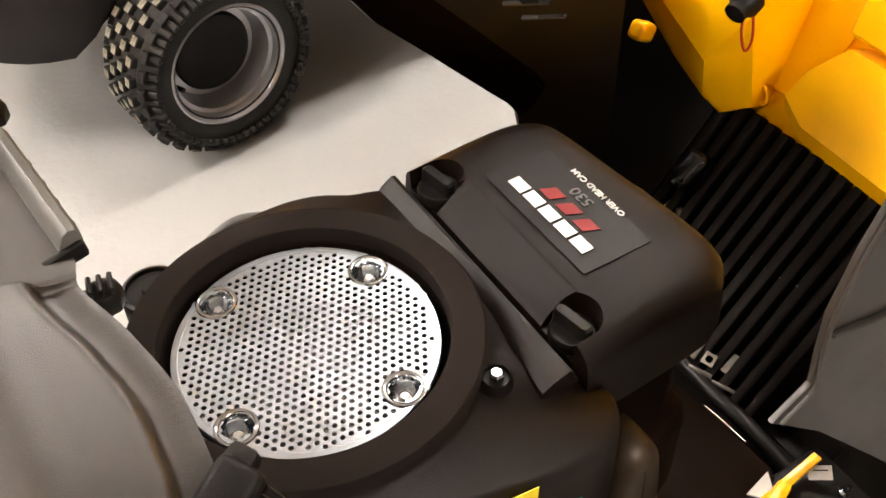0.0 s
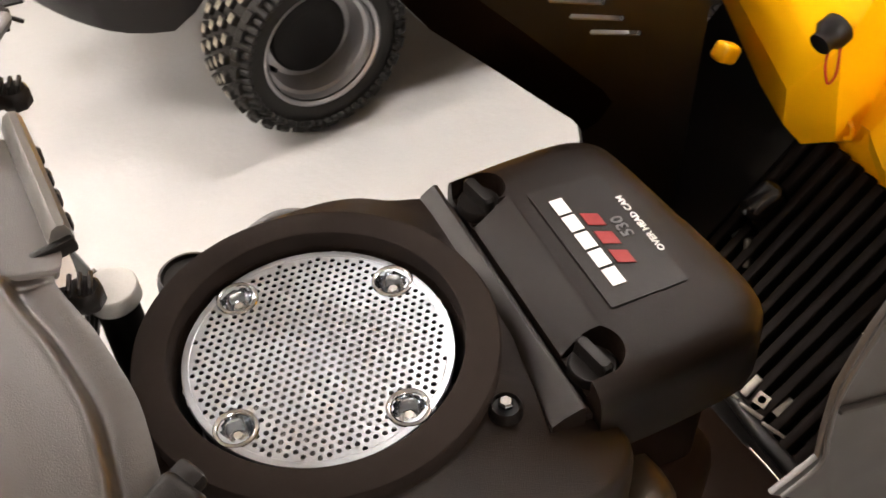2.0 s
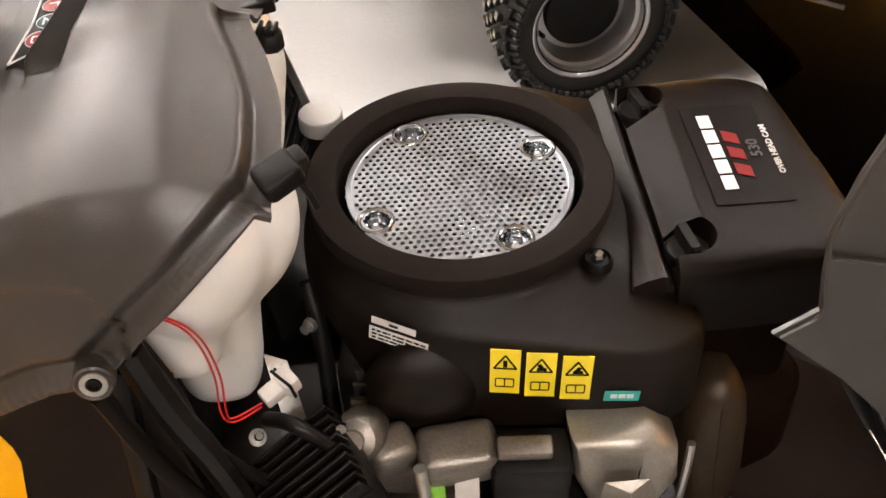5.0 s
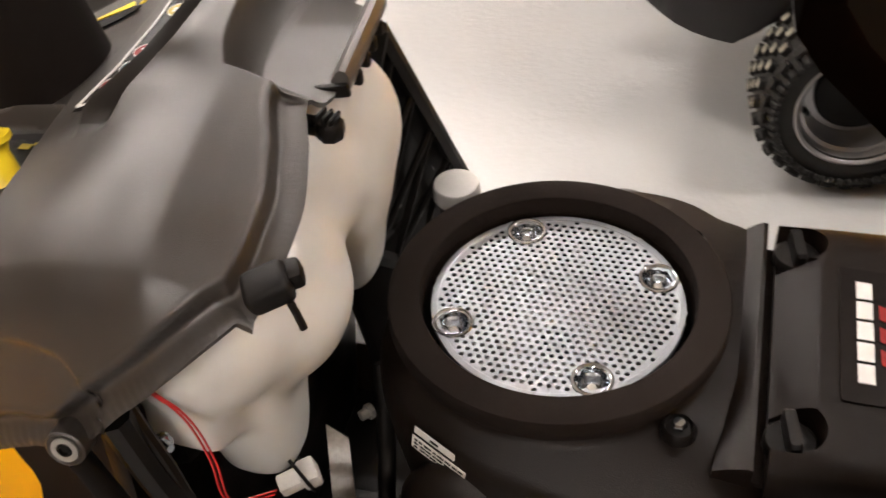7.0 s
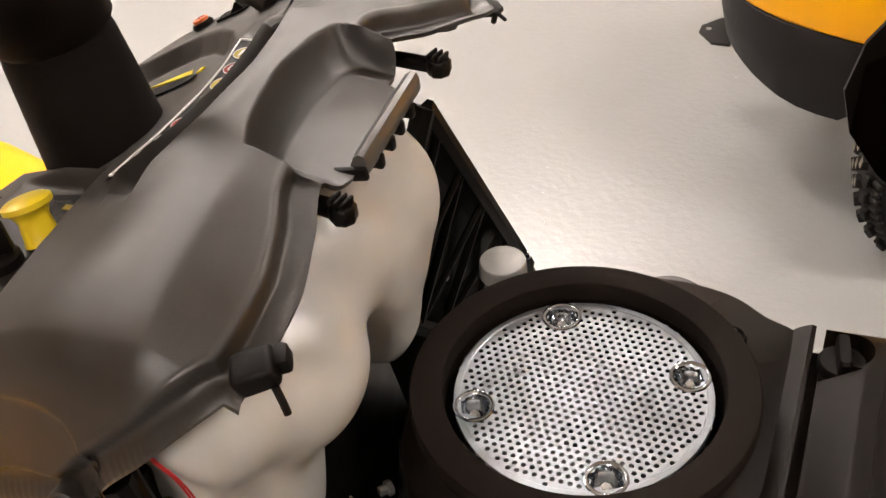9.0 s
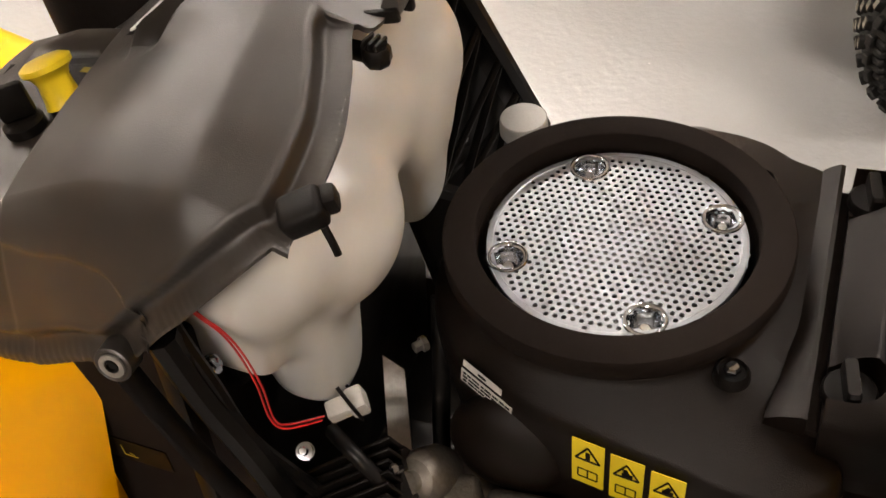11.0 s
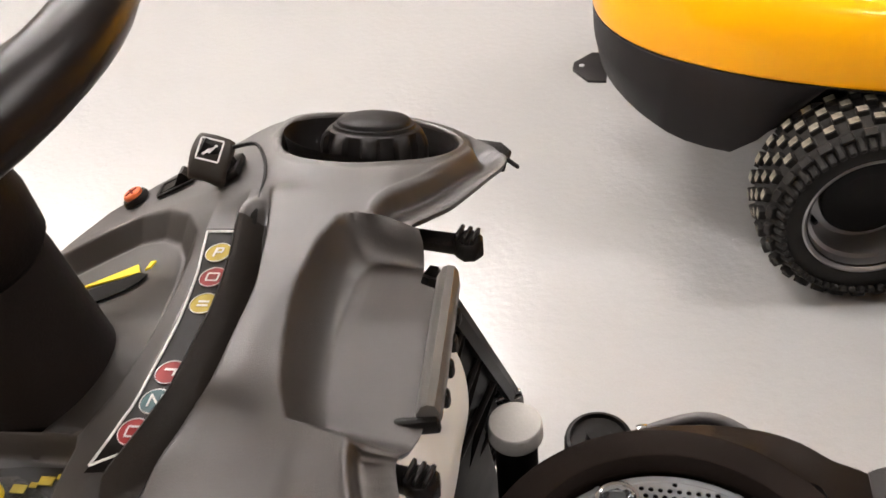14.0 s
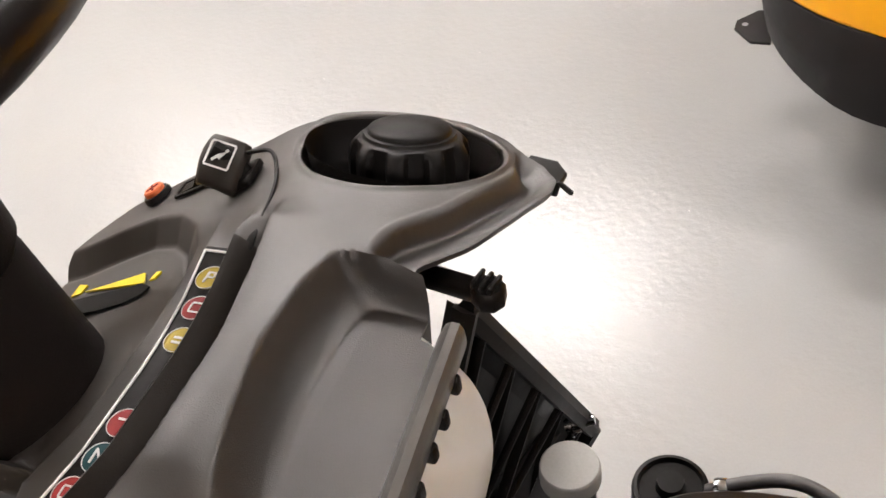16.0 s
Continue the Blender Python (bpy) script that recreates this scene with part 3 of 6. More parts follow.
def latch(y):
    b = loft([[Vector((0.160 + u * g, y + v * g, z)) for u, v in rrect(0.0085, 0.0315, 0.003, 4)] for z, g in ((0.795, 1.06), (0.8085, 1.0), (0.8105, 0.86))])
    b.transform(Matrix.Translation((0.160, y, 0)) @ Matrix.Rotation(radians(10), 4, "Z") @ Matrix.Translation((-0.160, -y, 0)))
    lathe([(0.0, 0.7905), (0.0165, 0.7905), (0.0165, 0.7965), (0.0150, 0.7985), (0, 0.7990)], 28, Matrix.Translation((0.160, y, 0)), bm=b)
    part("latch_knob", b, BLACKP, ACV, "black quarter-turn latch knob")


latch(0.0945)
latch(-0.0755)
lab = frame_at((0.2165, 0.006, 0.8150), (0, 1, 0.0), (0.02, 0, 1))
part("cover_label", slab(rrect(0.120, 0.060, 0.002), 0.0006, lab @ pose(0.002, 0, -0.0004)), COVLAB, ACV, "glossy black label")
b = None
for k in range(5):
    b = rbox((0.0160, 0.0104, 0.0004), lab @ pose(-0.0345 + 0.0187 * k, 0.0145, 0.0006), 0, bm=b)
part("maker_mark", b, WHITEI, ACV, "row of heavy white blocks")
b = bmesh.new()
for k in range(3):
    x0 = -0.0300 + 0.0200 * k
    slab([(x0, -0.0066), (x0 + 0.0130, -0.0066), (x0 + 0.0185, 0.0052), (x0 + 0.0055, 0.0052)], 0.0004, lab @ pose(0, 0, 0.0006), bm=b)
part("model_mark", b, REDI, ACV, "row of slanting red blocks")
part("number_mark", text_bm("530", 0.0125, lab @ pose(0.0045, -0.0160, 0.0006), width=1.15, bold=0.0002), HOSE, ACV, "grey outlined number")
part("valve_text", text_bm("OVER HEAD CAM", 0.0066, lab @ pose(0.0025, -0.0295, 0.0006), width=1.16, bold=0.00015), WHITEI, ACV, "small white lettering")

# -- engine lower parts --
part("crankcase", lathe([(0, 0.42), (0.10, 0.42), (0.118, 0.45), (0.118, 0.60), (0.105, 0.66), (0.10, 0.692), (0, 0.692)], 28), ALU, TR, "cast aluminium crankcase in shadow")


def cylinder_head(at, turn):
    m = pose(*at, 0, 0, turn)
    own = rbox((0.10, 0.085, 0.085), m, 0.012, 3)
    for k in range(5):
        rbox((0.004, 0.096, 0.094), m @ pose(-0.04 + 0.014 * k, 0, 0), 0.001, 1, bm=own)
    return own


part("cylinder", cylinder_head((0.100, -0.085, 0.625), -38), ALU, TR, "finned cast aluminium cylinder")
part("cylinder", cylinder_head((-0.050, -0.085, 0.632), -100), ALU, TR, "finned cast aluminium cylinder")
# rocker cover: a tapering rounded casting
RK = [(0.062, 0.712), (0.120, 0.712), (0.143, 0.690), (0.146, 0.655), (0.122, 0.600), (0.112, 0.575), (0.098, 0.575), (0.084, 0.615), (0.066, 0.665)]
RKB = slab(RK, 0.05, frame_at((0, -0.186, 0), (1, 0, 0), (0, -1, 0.0)), 0.016, 4)
loft([[Vector((x, y, z)) for x, y in ((c - w, -0.210), (c, -0.2205), (c + w, -0.210))] for z, c, w in ((0.708, 0.096, 0.016), (0.690, 0.098, 0.020), (0.640, 0.104, 0.016), (0.55, 0.106, 0.004))], bm=RKB)
part("rocker_cover", RKB, CASTL, TR, "pale cast rocker cover with a central crease", 60)
SHD = [(0.158, 0.670), (0.168, 0.698), (0.182, 0.708), (0.198, 0.702), (0.209, 0.682), (0.214, 0.650), (0.222, 0.560), (0.200, 0.535), (0.170, 0.545), (0.160, 0.60)]
HS = part("heat_shield", slab(SHD, 0.056, frame_at((0, -0.142, 0), (1, 0, 0), (0, -1, 0.0)), 0.020, 5), TAN, TR, "tarnished pressed metal heat shield", 70)
part("shield_strap", tube([(0.156, -0.165, 0.680), (0.155, -0.168, 0.65), (0.152, -0.168, 0.58)], 0.0035, 8, 3), STEEL, HS, "steel strap on the heat shield")
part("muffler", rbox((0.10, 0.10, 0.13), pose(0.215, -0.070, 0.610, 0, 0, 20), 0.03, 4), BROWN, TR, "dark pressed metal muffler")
part("exhaust_pipe", tube([(0.108, -0.19, 0.60), (0.108, -0.195, 0.55), (0.11, -0.19, 0.48), (0.10, -0.18, 0.40)], 0.014, 14), ALU, TR, "dull exhaust pipe")
# intake: dark box with bright casting edges
IN = part("intake_box", rbox((0.060, 0.04, 0.060), pose(0.034, -0.168, 0.672, 8, 0, -4), 0.008, 2), BLKPAINT, TR, "black intake elbow")
part("intake_flange", rbox((0.066, 0.016, 0.008), pose(0.032, -0.185, 0.640, 10, 0, -4), 0.002), ALU, IN, "dull aluminium flange")
part("intake_flange", rbox((0.040, 0.016, 0.012), pose(0.028, -0.178, 0.712, 10, 0, -4), 0.003), ALU, IN, "dull aluminium flange")
for k in range(3):
    part("flange_screw", lathe([(0, 0), (0.0035, 0), (0.0035, 0.004), (0, 0.0045)], 8, frame_at((0.012 + 0.022 * k, -0.194, 0.646), (1, 0, 0), (0, -0.9, 0.4))), BRIGHT, IN)
part("cylinder_casting", rbox((0.060, 0.04, 0.040), pose(-0.020, -0.162, 0.690, 12, 0, 4), 0.010, 3), ALU, TR, "dull cast aluminium flange below the housing")
part("dipstick_tube", tube([(-0.048, -0.186, 0.71), (-0.046, -0.190, 0.68), (-0.040, -0.19, 0.60)], 0.005, 10), STEEL, TR, "steel dipstick tube")
CB = part("carburettor", lathe([(0, -0.02), (0.016, -0.02), (0.019, -0.012), (0.019, 0.010), (0.015, 0.018), (0.008, 0.020), (0.008, 0.026), (0, 0.026)], 20, frame_at((-0.088, -0.160, 0.722), (1, 0, 0), (-0.2, -0.7, 0.6))), ALU, TR, "dull metal carburettor body")
part("carburettor_bowl", rbox((0.034, 0.03, 0.04), pose(-0.068, -0.162, 0.700, 12, 0, 20), 0.008, 3), ALU, CB)
part("carburettor_screw", lathe([(0, 0), (0.004, 0), (0.004, 0.006), (0, 0.007)], 8, frame_at((-0.098, -0.176, 0.752), (1, 0, 0), (-0.2, -0.7, 0.6))), BRIGHT, CB)
part("green_tag", rbox((0.014, 0.002, 0.036), pose(-0.038, -0.183, 0.668, -20, 0, 8), 0), GREENI, TR, "small green sticker")
part("white_tag", rbox((0.018, 0.002, 0.050), pose(-0.015, -0.184, 0.666, -20, 0, -5), 0), NYLON, TR, "curled white paper sticker")

# -- dashboard shell --
def smooth(x, xs, ys):
    """Monotone cubic through the points (xs, ys)."""
    n = len(xs)
    if x <= xs[0]:
        return ys[0]
    if x >= xs[-1]:
        return ys[-1]
    i = 0
    while x > xs[i + 1]:
        i += 1
    def slope(k):
        if k <= 0 or k >= n - 1:
            j = 0 if k <= 0 else n - 2
            return (ys[j + 1] - ys[j]) / (xs[j + 1] - xs[j])
        a = (ys[k] - ys[k - 1]) / (xs[k] - xs[k - 1])
        b = (ys[k + 1] - ys[k]) / (xs[k + 1] - xs[k])
        return 0.0 if a * b <= 0 else 2 * a * b / (a + b)
    h = xs[i + 1] - xs[i]
    t = (x - xs[i]) / h
    return ((1 + 2 * t) * (1 - t) ** 2 * ys[i] + t * (1 - t) ** 2 * h * slope(i)
            + t * t * (3 - 2 * t) * ys[i + 1] + t * t * (t - 1) * h * slope(i + 1))


FUEL = (-0.192, 0.150)


def dash_front(y):
    if y > 0.176:
        return max(FUEL[0] + math.sqrt(max(0.0, 0.0625 ** 2 - (1.16 * (y - FUEL[1])) ** 2)), -0.134 - 1.5 * (y - 0.176))
    return smooth(y, [-0.205, -0.175, -0.15, -0.115, -0.080, -0.066, -0.058, 0.0325, 0.035, 0.050, 0.056, 0.070, 0.0836, 0.1005, 0.121, 0.1455, 0.158, 0.170, 0.176],
                  [-0.110, -0.104, -0.103, -0.110, -0.121, -0.1195, -0.1175, -0.1250, -0.1376, -0.1380, -0.144, -0.1365, -0.128, -0.121, -0.1145, -0.109, -0.111, -0.121, -0.134])


def dash_rear(y):
    if y > 0.165:
        return FUEL[0] - math.sqrt(max(0.0, 0.0625 ** 2 - (1.16 * (y - FUEL[1])) ** 2))
    return interp(y, [-0.205, -0.066, -0.03, 0.0, 0.03, 0.05, 0.085, 0.12, 0.138, 0.150, 0.165], [-0.45, -0.413, -0.393, -0.385, -0.398, -0.405, -0.402, -0.366, -0.325, -0.285, -0.2527])


@functools.lru_cache(None)
def crest(y):
    return smooth(y, [-0.205, -0.138, -0.112, -0.09, -0.058, -0.02, 0.025, 0.06, 0.10, 0.13, 0.2], [-0.250, -0.228, -0.219, -0.2105, -0.2055, -0.2055, -0.213, -0.222, -0.234, -0.243, -0.25])


@functools.lru_cache(None)
def strip_mid(y):
    return smooth(y, [-0.11, -0.10, -0.075, -0.06, -0.02, 0.024, 0.043, 0.064], [-0.2575, -0.2535, -0.2465, -0.2440, -0.2440, -0.2480, -0.2520, -0.2565])


def smin(a, b, k):
    h = max(0.0, k - abs(a - b)) / k
    return min(a, b) - h * h * k * 0.25


ARCH = [(-0.43, 0.088), (-0.386, 0.090), (-0.352, 0.097), (-0.330, 0.100), (-0.307, 0.096), (-0.288, 0.084), (-0.275, 0.066), (-0.270, 0.045), (-0.268, 0.0), (-0.272, -0.05), (-0.282, -0.075), (-0.315, -0.066), (-0.43, -0.040)]


def arch_depth(x, y):
    """Distance inside the arched well round the steering column; negative outside it."""
    best, inside = 1.0, False
    for (x0, y0), (x1, y1) in zip(ARCH, ARCH[1:] + ARCH[:1]):
        dx, dy = x1 - x0, y1 - y0
        t = min(1.0, max(0.0, ((x - x0) * dx + (y - y0) * dy) / (dx * dx + dy * dy)))
        best = min(best, math.hypot(x - x0 - t * dx, y - y0 - t * dy))
        if (y0 > y) != (y1 > y) and x < x0 + (y - y0) / (y1 - y0) * dx:
            inside = not inside
    return best if inside else -best


@functools.lru_cache(None)
def fold(y):
    """Where the rear panel's slope would meet the old top line."""
    return smooth(y, [-0.205, -0.141, -0.11, -0.07, -0.04, 0.0, 0.04, 0.074, 0.10, 0.13, 0.2], [-0.240, -0.226, -0.221, -0.2150, -0.2150, -0.217, -0.222, -0.229, -0.237, -0.244, -0.25])


@functools.lru_cache(None)
def crest_z(y):
    return smooth(y, [-0.205, -0.138, -0.112, -0.09, -0.058, -0.02, 0.025, 0.06, 0.10, 0.13], [1.034, 1.0365, 1.0390, 1.0425, 1.044, 1.0445, 1.0420, 1.0400, 1.035, 1.030])


def dash_z(x, y):
    c = crest(y)
    # crowned top, the tilted filler corner and the rear panel meet in soft folds
    cz = crest_z(y)
    top = smooth(x, [c - 0.03, c, c + 0.012, max(c + 0.02, -0.185), -0.165, -0.148, -0.130, -0.10], [cz - 0.006, cz, cz + 0.0018, 0.5 * cz + 0.523, 1.0425, 1.0375, 1.031, 1.019])
    z = smin(top, 1.0225 - 0.08 * (x - FUEL[0]) - 0.38 * (y - FUEL[1]), 0.010)
    rear = 1.029 + 0.46 * (x - fold(y)) - 0.10 * max(0.0, y - 0.10)
    outer = smin(z, rear + 0.0015, 0.010)
    k = sstep(0.088, 0.066, y) * sstep(-0.128, -0.104, y)
    if k > 0:
        mid = strip_mid(y)
        if x >= c:
            inner = z
        elif x > mid + 0.0096:
            v = 0.5 * (mid + 0.019 + c)
            inner = interp(x, [mid + 0.0096, mid + 0.0106, mid + 0.0130, mid + 0.0165, v, c - 0.0045, c - 0.0012, c], [1.0138, 1.0255, 1.0295, 1.0285, 1.0205, 1.0215, cz - 0.0035, cz])
        else:
            inner = min(outer, interp(x, [mid - 0.012, mid - 0.0105, mid + 0.0096], [outer, 1.0118, 1.0138]))
        z = outer + (inner - outer) * k
    else:
        z = outer
    if x < -0.262:
        d = arch_depth(x, y)
        z -= 0.0125 * min(1.0, max(0.0, d / 0.0095)) + 0.0009 * math.exp(-((d - 0.0105) / 0.0012) ** 2)
    z -= 1.62 * min(0.0, y + 0.050) ** 2
    # sunk floor of the switch plate
    if x < -0.275 and y < -0.055:
        d = min(smooth(y, [-0.205, -0.19, -0.133, -0.105, -0.087, -0.060], [-0.294, -0.292, -0.281, -0.279, -0.279, -0.292]) - x, -0.060 - y)
        if d > 0:
            z += (min(z, 0.9585 + 0.10 * (x + 0.325)) - z) * sstep(0.0, 0.0055, d)
    # tray
    left = smooth(y, [-0.083, -0.064, -0.034, -0.004, 0.026, 0.044], [-0.168, -0.176, -0.183, -0.187, -0.1865, -0.182])
    d = min(smin(x - left, (0.0522 - y) * 2.5, 0.020), y + 0.083)
    if d > 0:
        t = min(1.0, d / 0.0170)
        floor_z = 1.0165 - 0.13 * max(0.0, x + 0.162)
        z += (min(z, floor_z) - z) * (0.3 * t + 0.7 * (1 - (1 - t) ** 1.9))
    # round filler recess with its raised rim
    r = math.hypot(x - FUEL[0], (y - FUEL[1]) * (1.06 if y < FUEL[1] else 1.20))
    z -= 0.028 * (1 - sstep(0.0500, 0.0535, r))
    z += 0.0016 * math.exp(-((r - 0.0556) / 0.0016) ** 2)
    return z


def dash_shell():
    NX, NY, NC = 250, 330, 60
    U = [1 - (1 - i / NX) ** 1.45 for i in range(NX + 1)]
    ys = [-0.205 + (0.2035 + 0.205) * j / NY for j in range(NY + 1)]

    def bottom(x):
        return smooth(x, [-0.42, -0.30, -0.245, -0.222, -0.182, -0.158, -0.123, -0.109], [0.845, 0.868, 0.891, 0.896, 0.931, 0.951, 0.980, 0.989])

    P = np.zeros((NC + NY + 1, NX + 1, 3))
    y0 = ys[0]
    for k in range(NC):
        t = 1 - (k / NC) ** 1.5
        for i in range(NX + 1):
            x = dash_rear(y0) + (dash_front(y0) - dash_rear(y0)) * U[i]
            zt = dash_z(x, y0)
            zb = min(bottom(x), zt - 0.004)
            d = (zt - zb) * t
            bulge = 0.020 * (1 - math.exp(-d / 0.018)) + 0.010 * sstep(0.02, 0.12, d) + 0.15 * d
            z = zt - d
            # shallow inset low on the cheek
            line = smooth(x, [-0.42, -0.272, -0.232, -0.215, -0.205, -0.195], [0.935, 0.949, 0.957, 0.955, 0.945, 0.90])
            P[k, i] = (x, y0 - bulge + 0.0022 * sstep(0.0015, -0.0015, z - line), z)
    for j, y in enumerate(ys):
        a, b = dash_rear(y), dash_front(y)
        notch = 0.0
        if 0.030 < y < 0.066:
            plain = interp(y, [0.030, 0.066], [dash_front(0.030), dash_front(0.066)])
            notch, b = plain - b, plain
        if b - a < 0.004:
            m_ = (a + b) / 2
            a, b = m_ - 0.002, m_ + 0.002
        for i in range(NX + 1):
            x = a + (b - a) * U[i]
            x -= notch * sstep(0.80, 1.0, U[i])
            P[NC + j, i] = (x, y, dash_z(x, y))
    # stepped flange that follows the free edge down the front and along the cheek
    edge = np.concatenate([P[0, ::4], P[NC:, NX][::3]])
    du, dv = np.gradient(P, axis=1), np.gradient(P, axis=0)
    nrm = np.cross(du, dv)
    nrm /= np.maximum(np.linalg.norm(nrm, axis=2, keepdims=True), 1e-9)
    dist = np.full(P.shape[:2], 9.0)
    for e in edge:
        dist = np.minimum(dist, np.linalg.norm(P - e, axis=2))
    Y = P[:, :, 1]
    tray = np.clip((Y + 0.086) / 0.006, 0, 1) * np.clip((0.0545 - Y) / 0.0025, 0, 1)
    far = np.clip((0.178 - Y) / 0.012, 0, 1)
    away = np.clip((np.hypot(P[:, :, 0] - FUEL[0], P[:, :, 1] - FUEL[1]) - 0.0585) / 0.004, 0, 1)
    back = np.clip((Y - 0.02) / 0.02, 0, 1)
    flat, wall, deep, lip = 0.0140 - 0.0010 * back, 0.0085 + 0.0010 * back, 0.0080 + 0.0025 * back, 0.0042
    u = np.clip((dist - flat) / wall, 0, 1)
    v = np.clip(dist / flat, 0, 1)
    drop = np.where(dist < flat, lip + (deep - lip) * v * v * (3 - 2 * v), deep * (1 - u * u * (3 - 2 * u)))
    drop -= 0.0005 * np.exp(-((dist - flat - wall - 0.0012) / 0.0014) ** 2)
    P -= nrm * (drop * (1 - tray) * far * away)[:, :, None]
    bm = bmesh.new()
    grid = [[bm.verts.new(p) for p in row] for row in P.tolist()]
    for a, b in zip(grid, grid[1:]):
        for i in range(NX):
            bm.faces.new((a[i], a[i + 1], b[i + 1], b[i]))
    # turned-down rim gives the shell its thickness
    rim = [e for e in bm.edges if e.is_boundary]
    ret = bmesh.ops.extrude_edge_only(bm, edges=rim)
    for v in [v for v in ret["geom"] if isinstance(v, bmesh.types.BMVert)]:
        v.co.z -= 0.0035
        v.co.x += 0.0012 * (1 if v.co.x < -0.25 else -1)
    return bm


DSH = part("dashboard", dash_shell(), DASH, TR, "grey moulded plastic dashboard shell", 60)
# dark core under the shell keeps the inside closed
part("dashboard_core", rbox((0.20, 0.28, 0.16), Matrix.Translation((-0.305, -0.03, 0.850)), 0.02), BLKPAINT, TR)

# front rail of the tray, with dark underside clips
RAIL_A, RAIL_B = Vector((-0.1230, 0.0415, 1.0165)), Vector((-0.1150, -0.0515, 1.0165))


def rail():
    prof = [(-0.0095, -0.0055), (-0.0090, -0.001), (-0.0075, 0.0005), (-0.0055, 0.004), (-0.001, 0.0062), (0.004, 0.0055), (0.0065, 0.002), (0.007, -0.006), (0.004, -0.009), (-0.004, -0.009)]
    d = (RAIL_B - RAIL_A).normalized()
    m = frame_at((0, 0, 0), d, (0, 0, 1))
    side = Vector((1, 0.08, 0)).normalized()
    rings = []
    for t in (0, 0.03, 0.5, 0.97, 1):
        c = RAIL_A.lerp(RAIL_B, t)
        g = 0.9 if t in (0, 1) else 1
        rings.append([c + side * (a * g * 0.74) + Vector((0, 0, b * g)) for a, b in prof])
    return loft(rings)


part("tray_rail", rail(), RAILM, DSH, "smooth grey rail at the tray's edge")
for t in (0.22, 0.42, 0.60, 0.80):
    c = RAIL_A.lerp(RAIL_B, t)
    part("rail_clip", rbox((0.010, 0.006, 0.010), Matrix.Translation((c.x + 0.002, c.y, c.z - 0.010)), 0.002), BLACKP, DSH)
c = RAIL_B
part("rail_end_cap", rbox((0.022, 0.005, 0.009), pose(c.x - 0.006, c.y - 0.002, c.z - 0.007, 0, -8, 8), 0.002), BLACKP, DSH, "black end piece")


def hook(x, y, z, s=1.0):
    """A black ribbed spring catch that stands off the shell's front edge."""
    m = pose(x, y, z, 0, 0, -12) @ Matrix.Scale(s, 4)
    b = rbox((0.042, 0.012, 0.007), m @ pose(-0.012, 0, -0.0068, 0, -6, 0), 0.002)
    own = lathe([(0, -0.008), (0.0075, -0.008), (0.0085, -0.006), (0.0085, 0.001), (0.007, 0.003), (0, 0.003)], 8, m @ pose(0.008, 0, -0.002))
    merge(b, own)
    for k in range(3):
        rbox((0.0022, 0.011, 0.005), m @ pose(0.003 + 0.0045 * k, 0, 0.003, 0, 14, 0), 0.0006, 1, bm=b)
    return b


part("spring_catch", hook(-0.1210, -0.079, 1.009, 1.0), BLACKP, DSH, "black ribbed spring catch")
part("spring_catch", hook(-0.1275, 0.076, 1.012, 1.0), BLACKP, DSH, "black ribbed spring catch")
b = rbox((0.024, 0.020, 0.015), pose(-0.106, -0.193, 0.994, 12, -18, 28), 0.004, 3)
rbox((0.012, 0.013, 0.012), pose(-0.097, -0.184, 0.996, 10, -10, 28), 0.003, 2, bm=b)
tube([(-0.094, -0.196, 0.990), (-0.090, -0.198, 0.982), (-0.088, -0.199, 0.976)], 0.0022, 8, 2, bm=b)
part("rubber_buffer", b, BLACKP, DSH, "black rubber corner buffer")
b = slab([(-0.137, 0.166), (-0.121, 0.161), (-0.112, 0.165), (-0.111, 0.174), (-0.118, 0.182), (-0.134, 0.184)], 0.004, Matrix.Translation((0, 0, 1.0015)), 0.001)
rbox((0.010, 0.003, 0.003), pose(-0.109, 0.164, 0.999, 0, 25, -20), 0.001, 1, bm=b)
rbox((0.004, 0.004, 0.010), pose(-0.115, 0.1655, 0.9965, 0, 15, 0), 0.001, 1, bm=b)
part("hood_tab", b, BLACKP, DSH, "dark flange with clips")


# fuel cap
def fuel_cap():
    n = 90
    rings = []
    for r, z, lobes in ((0.0, 0, 0), (0.030, 0.0, 0), (0.0330, 0.003, 1), (0.0333, 0.017, 1), (0.0322, 0.0215, 1), (0.0300, 0.0245, 0.45), (0.0280, 0.0262, 0), (0.0258, 0.0268, 0)):
        ring = []
        for i in range(n):
            a = 2 * math.pi * i / n
            g = 0.5 + 0.5 * math.cos(9 * a)
            rr = r - 0.0040 * lobes * sstep(0.25, 0.55, 1 - g) if r else 0.0
            ring.append(Vector((FUEL[0] + rr * math.cos(a), FUEL[1] + rr * math.sin(a), 1.002 + z)))
        rings.append(ring)
    bm = loft(rings[1:], True, False)
    lathe([(0.0258, 0.0268), (0.0252, 0.0272), (0.0246, 0.0288), (0.0236, 0.0290), (0.0226, 0.0292), (0.0222, 0.0310), (0.0212, 0.0320), (0.015, 0.0337), (0.007, 0.0346), (0.0, 0.0348)], 48, Matrix.Translation((*FUEL, 1.002)), bm=bm)
    return bm


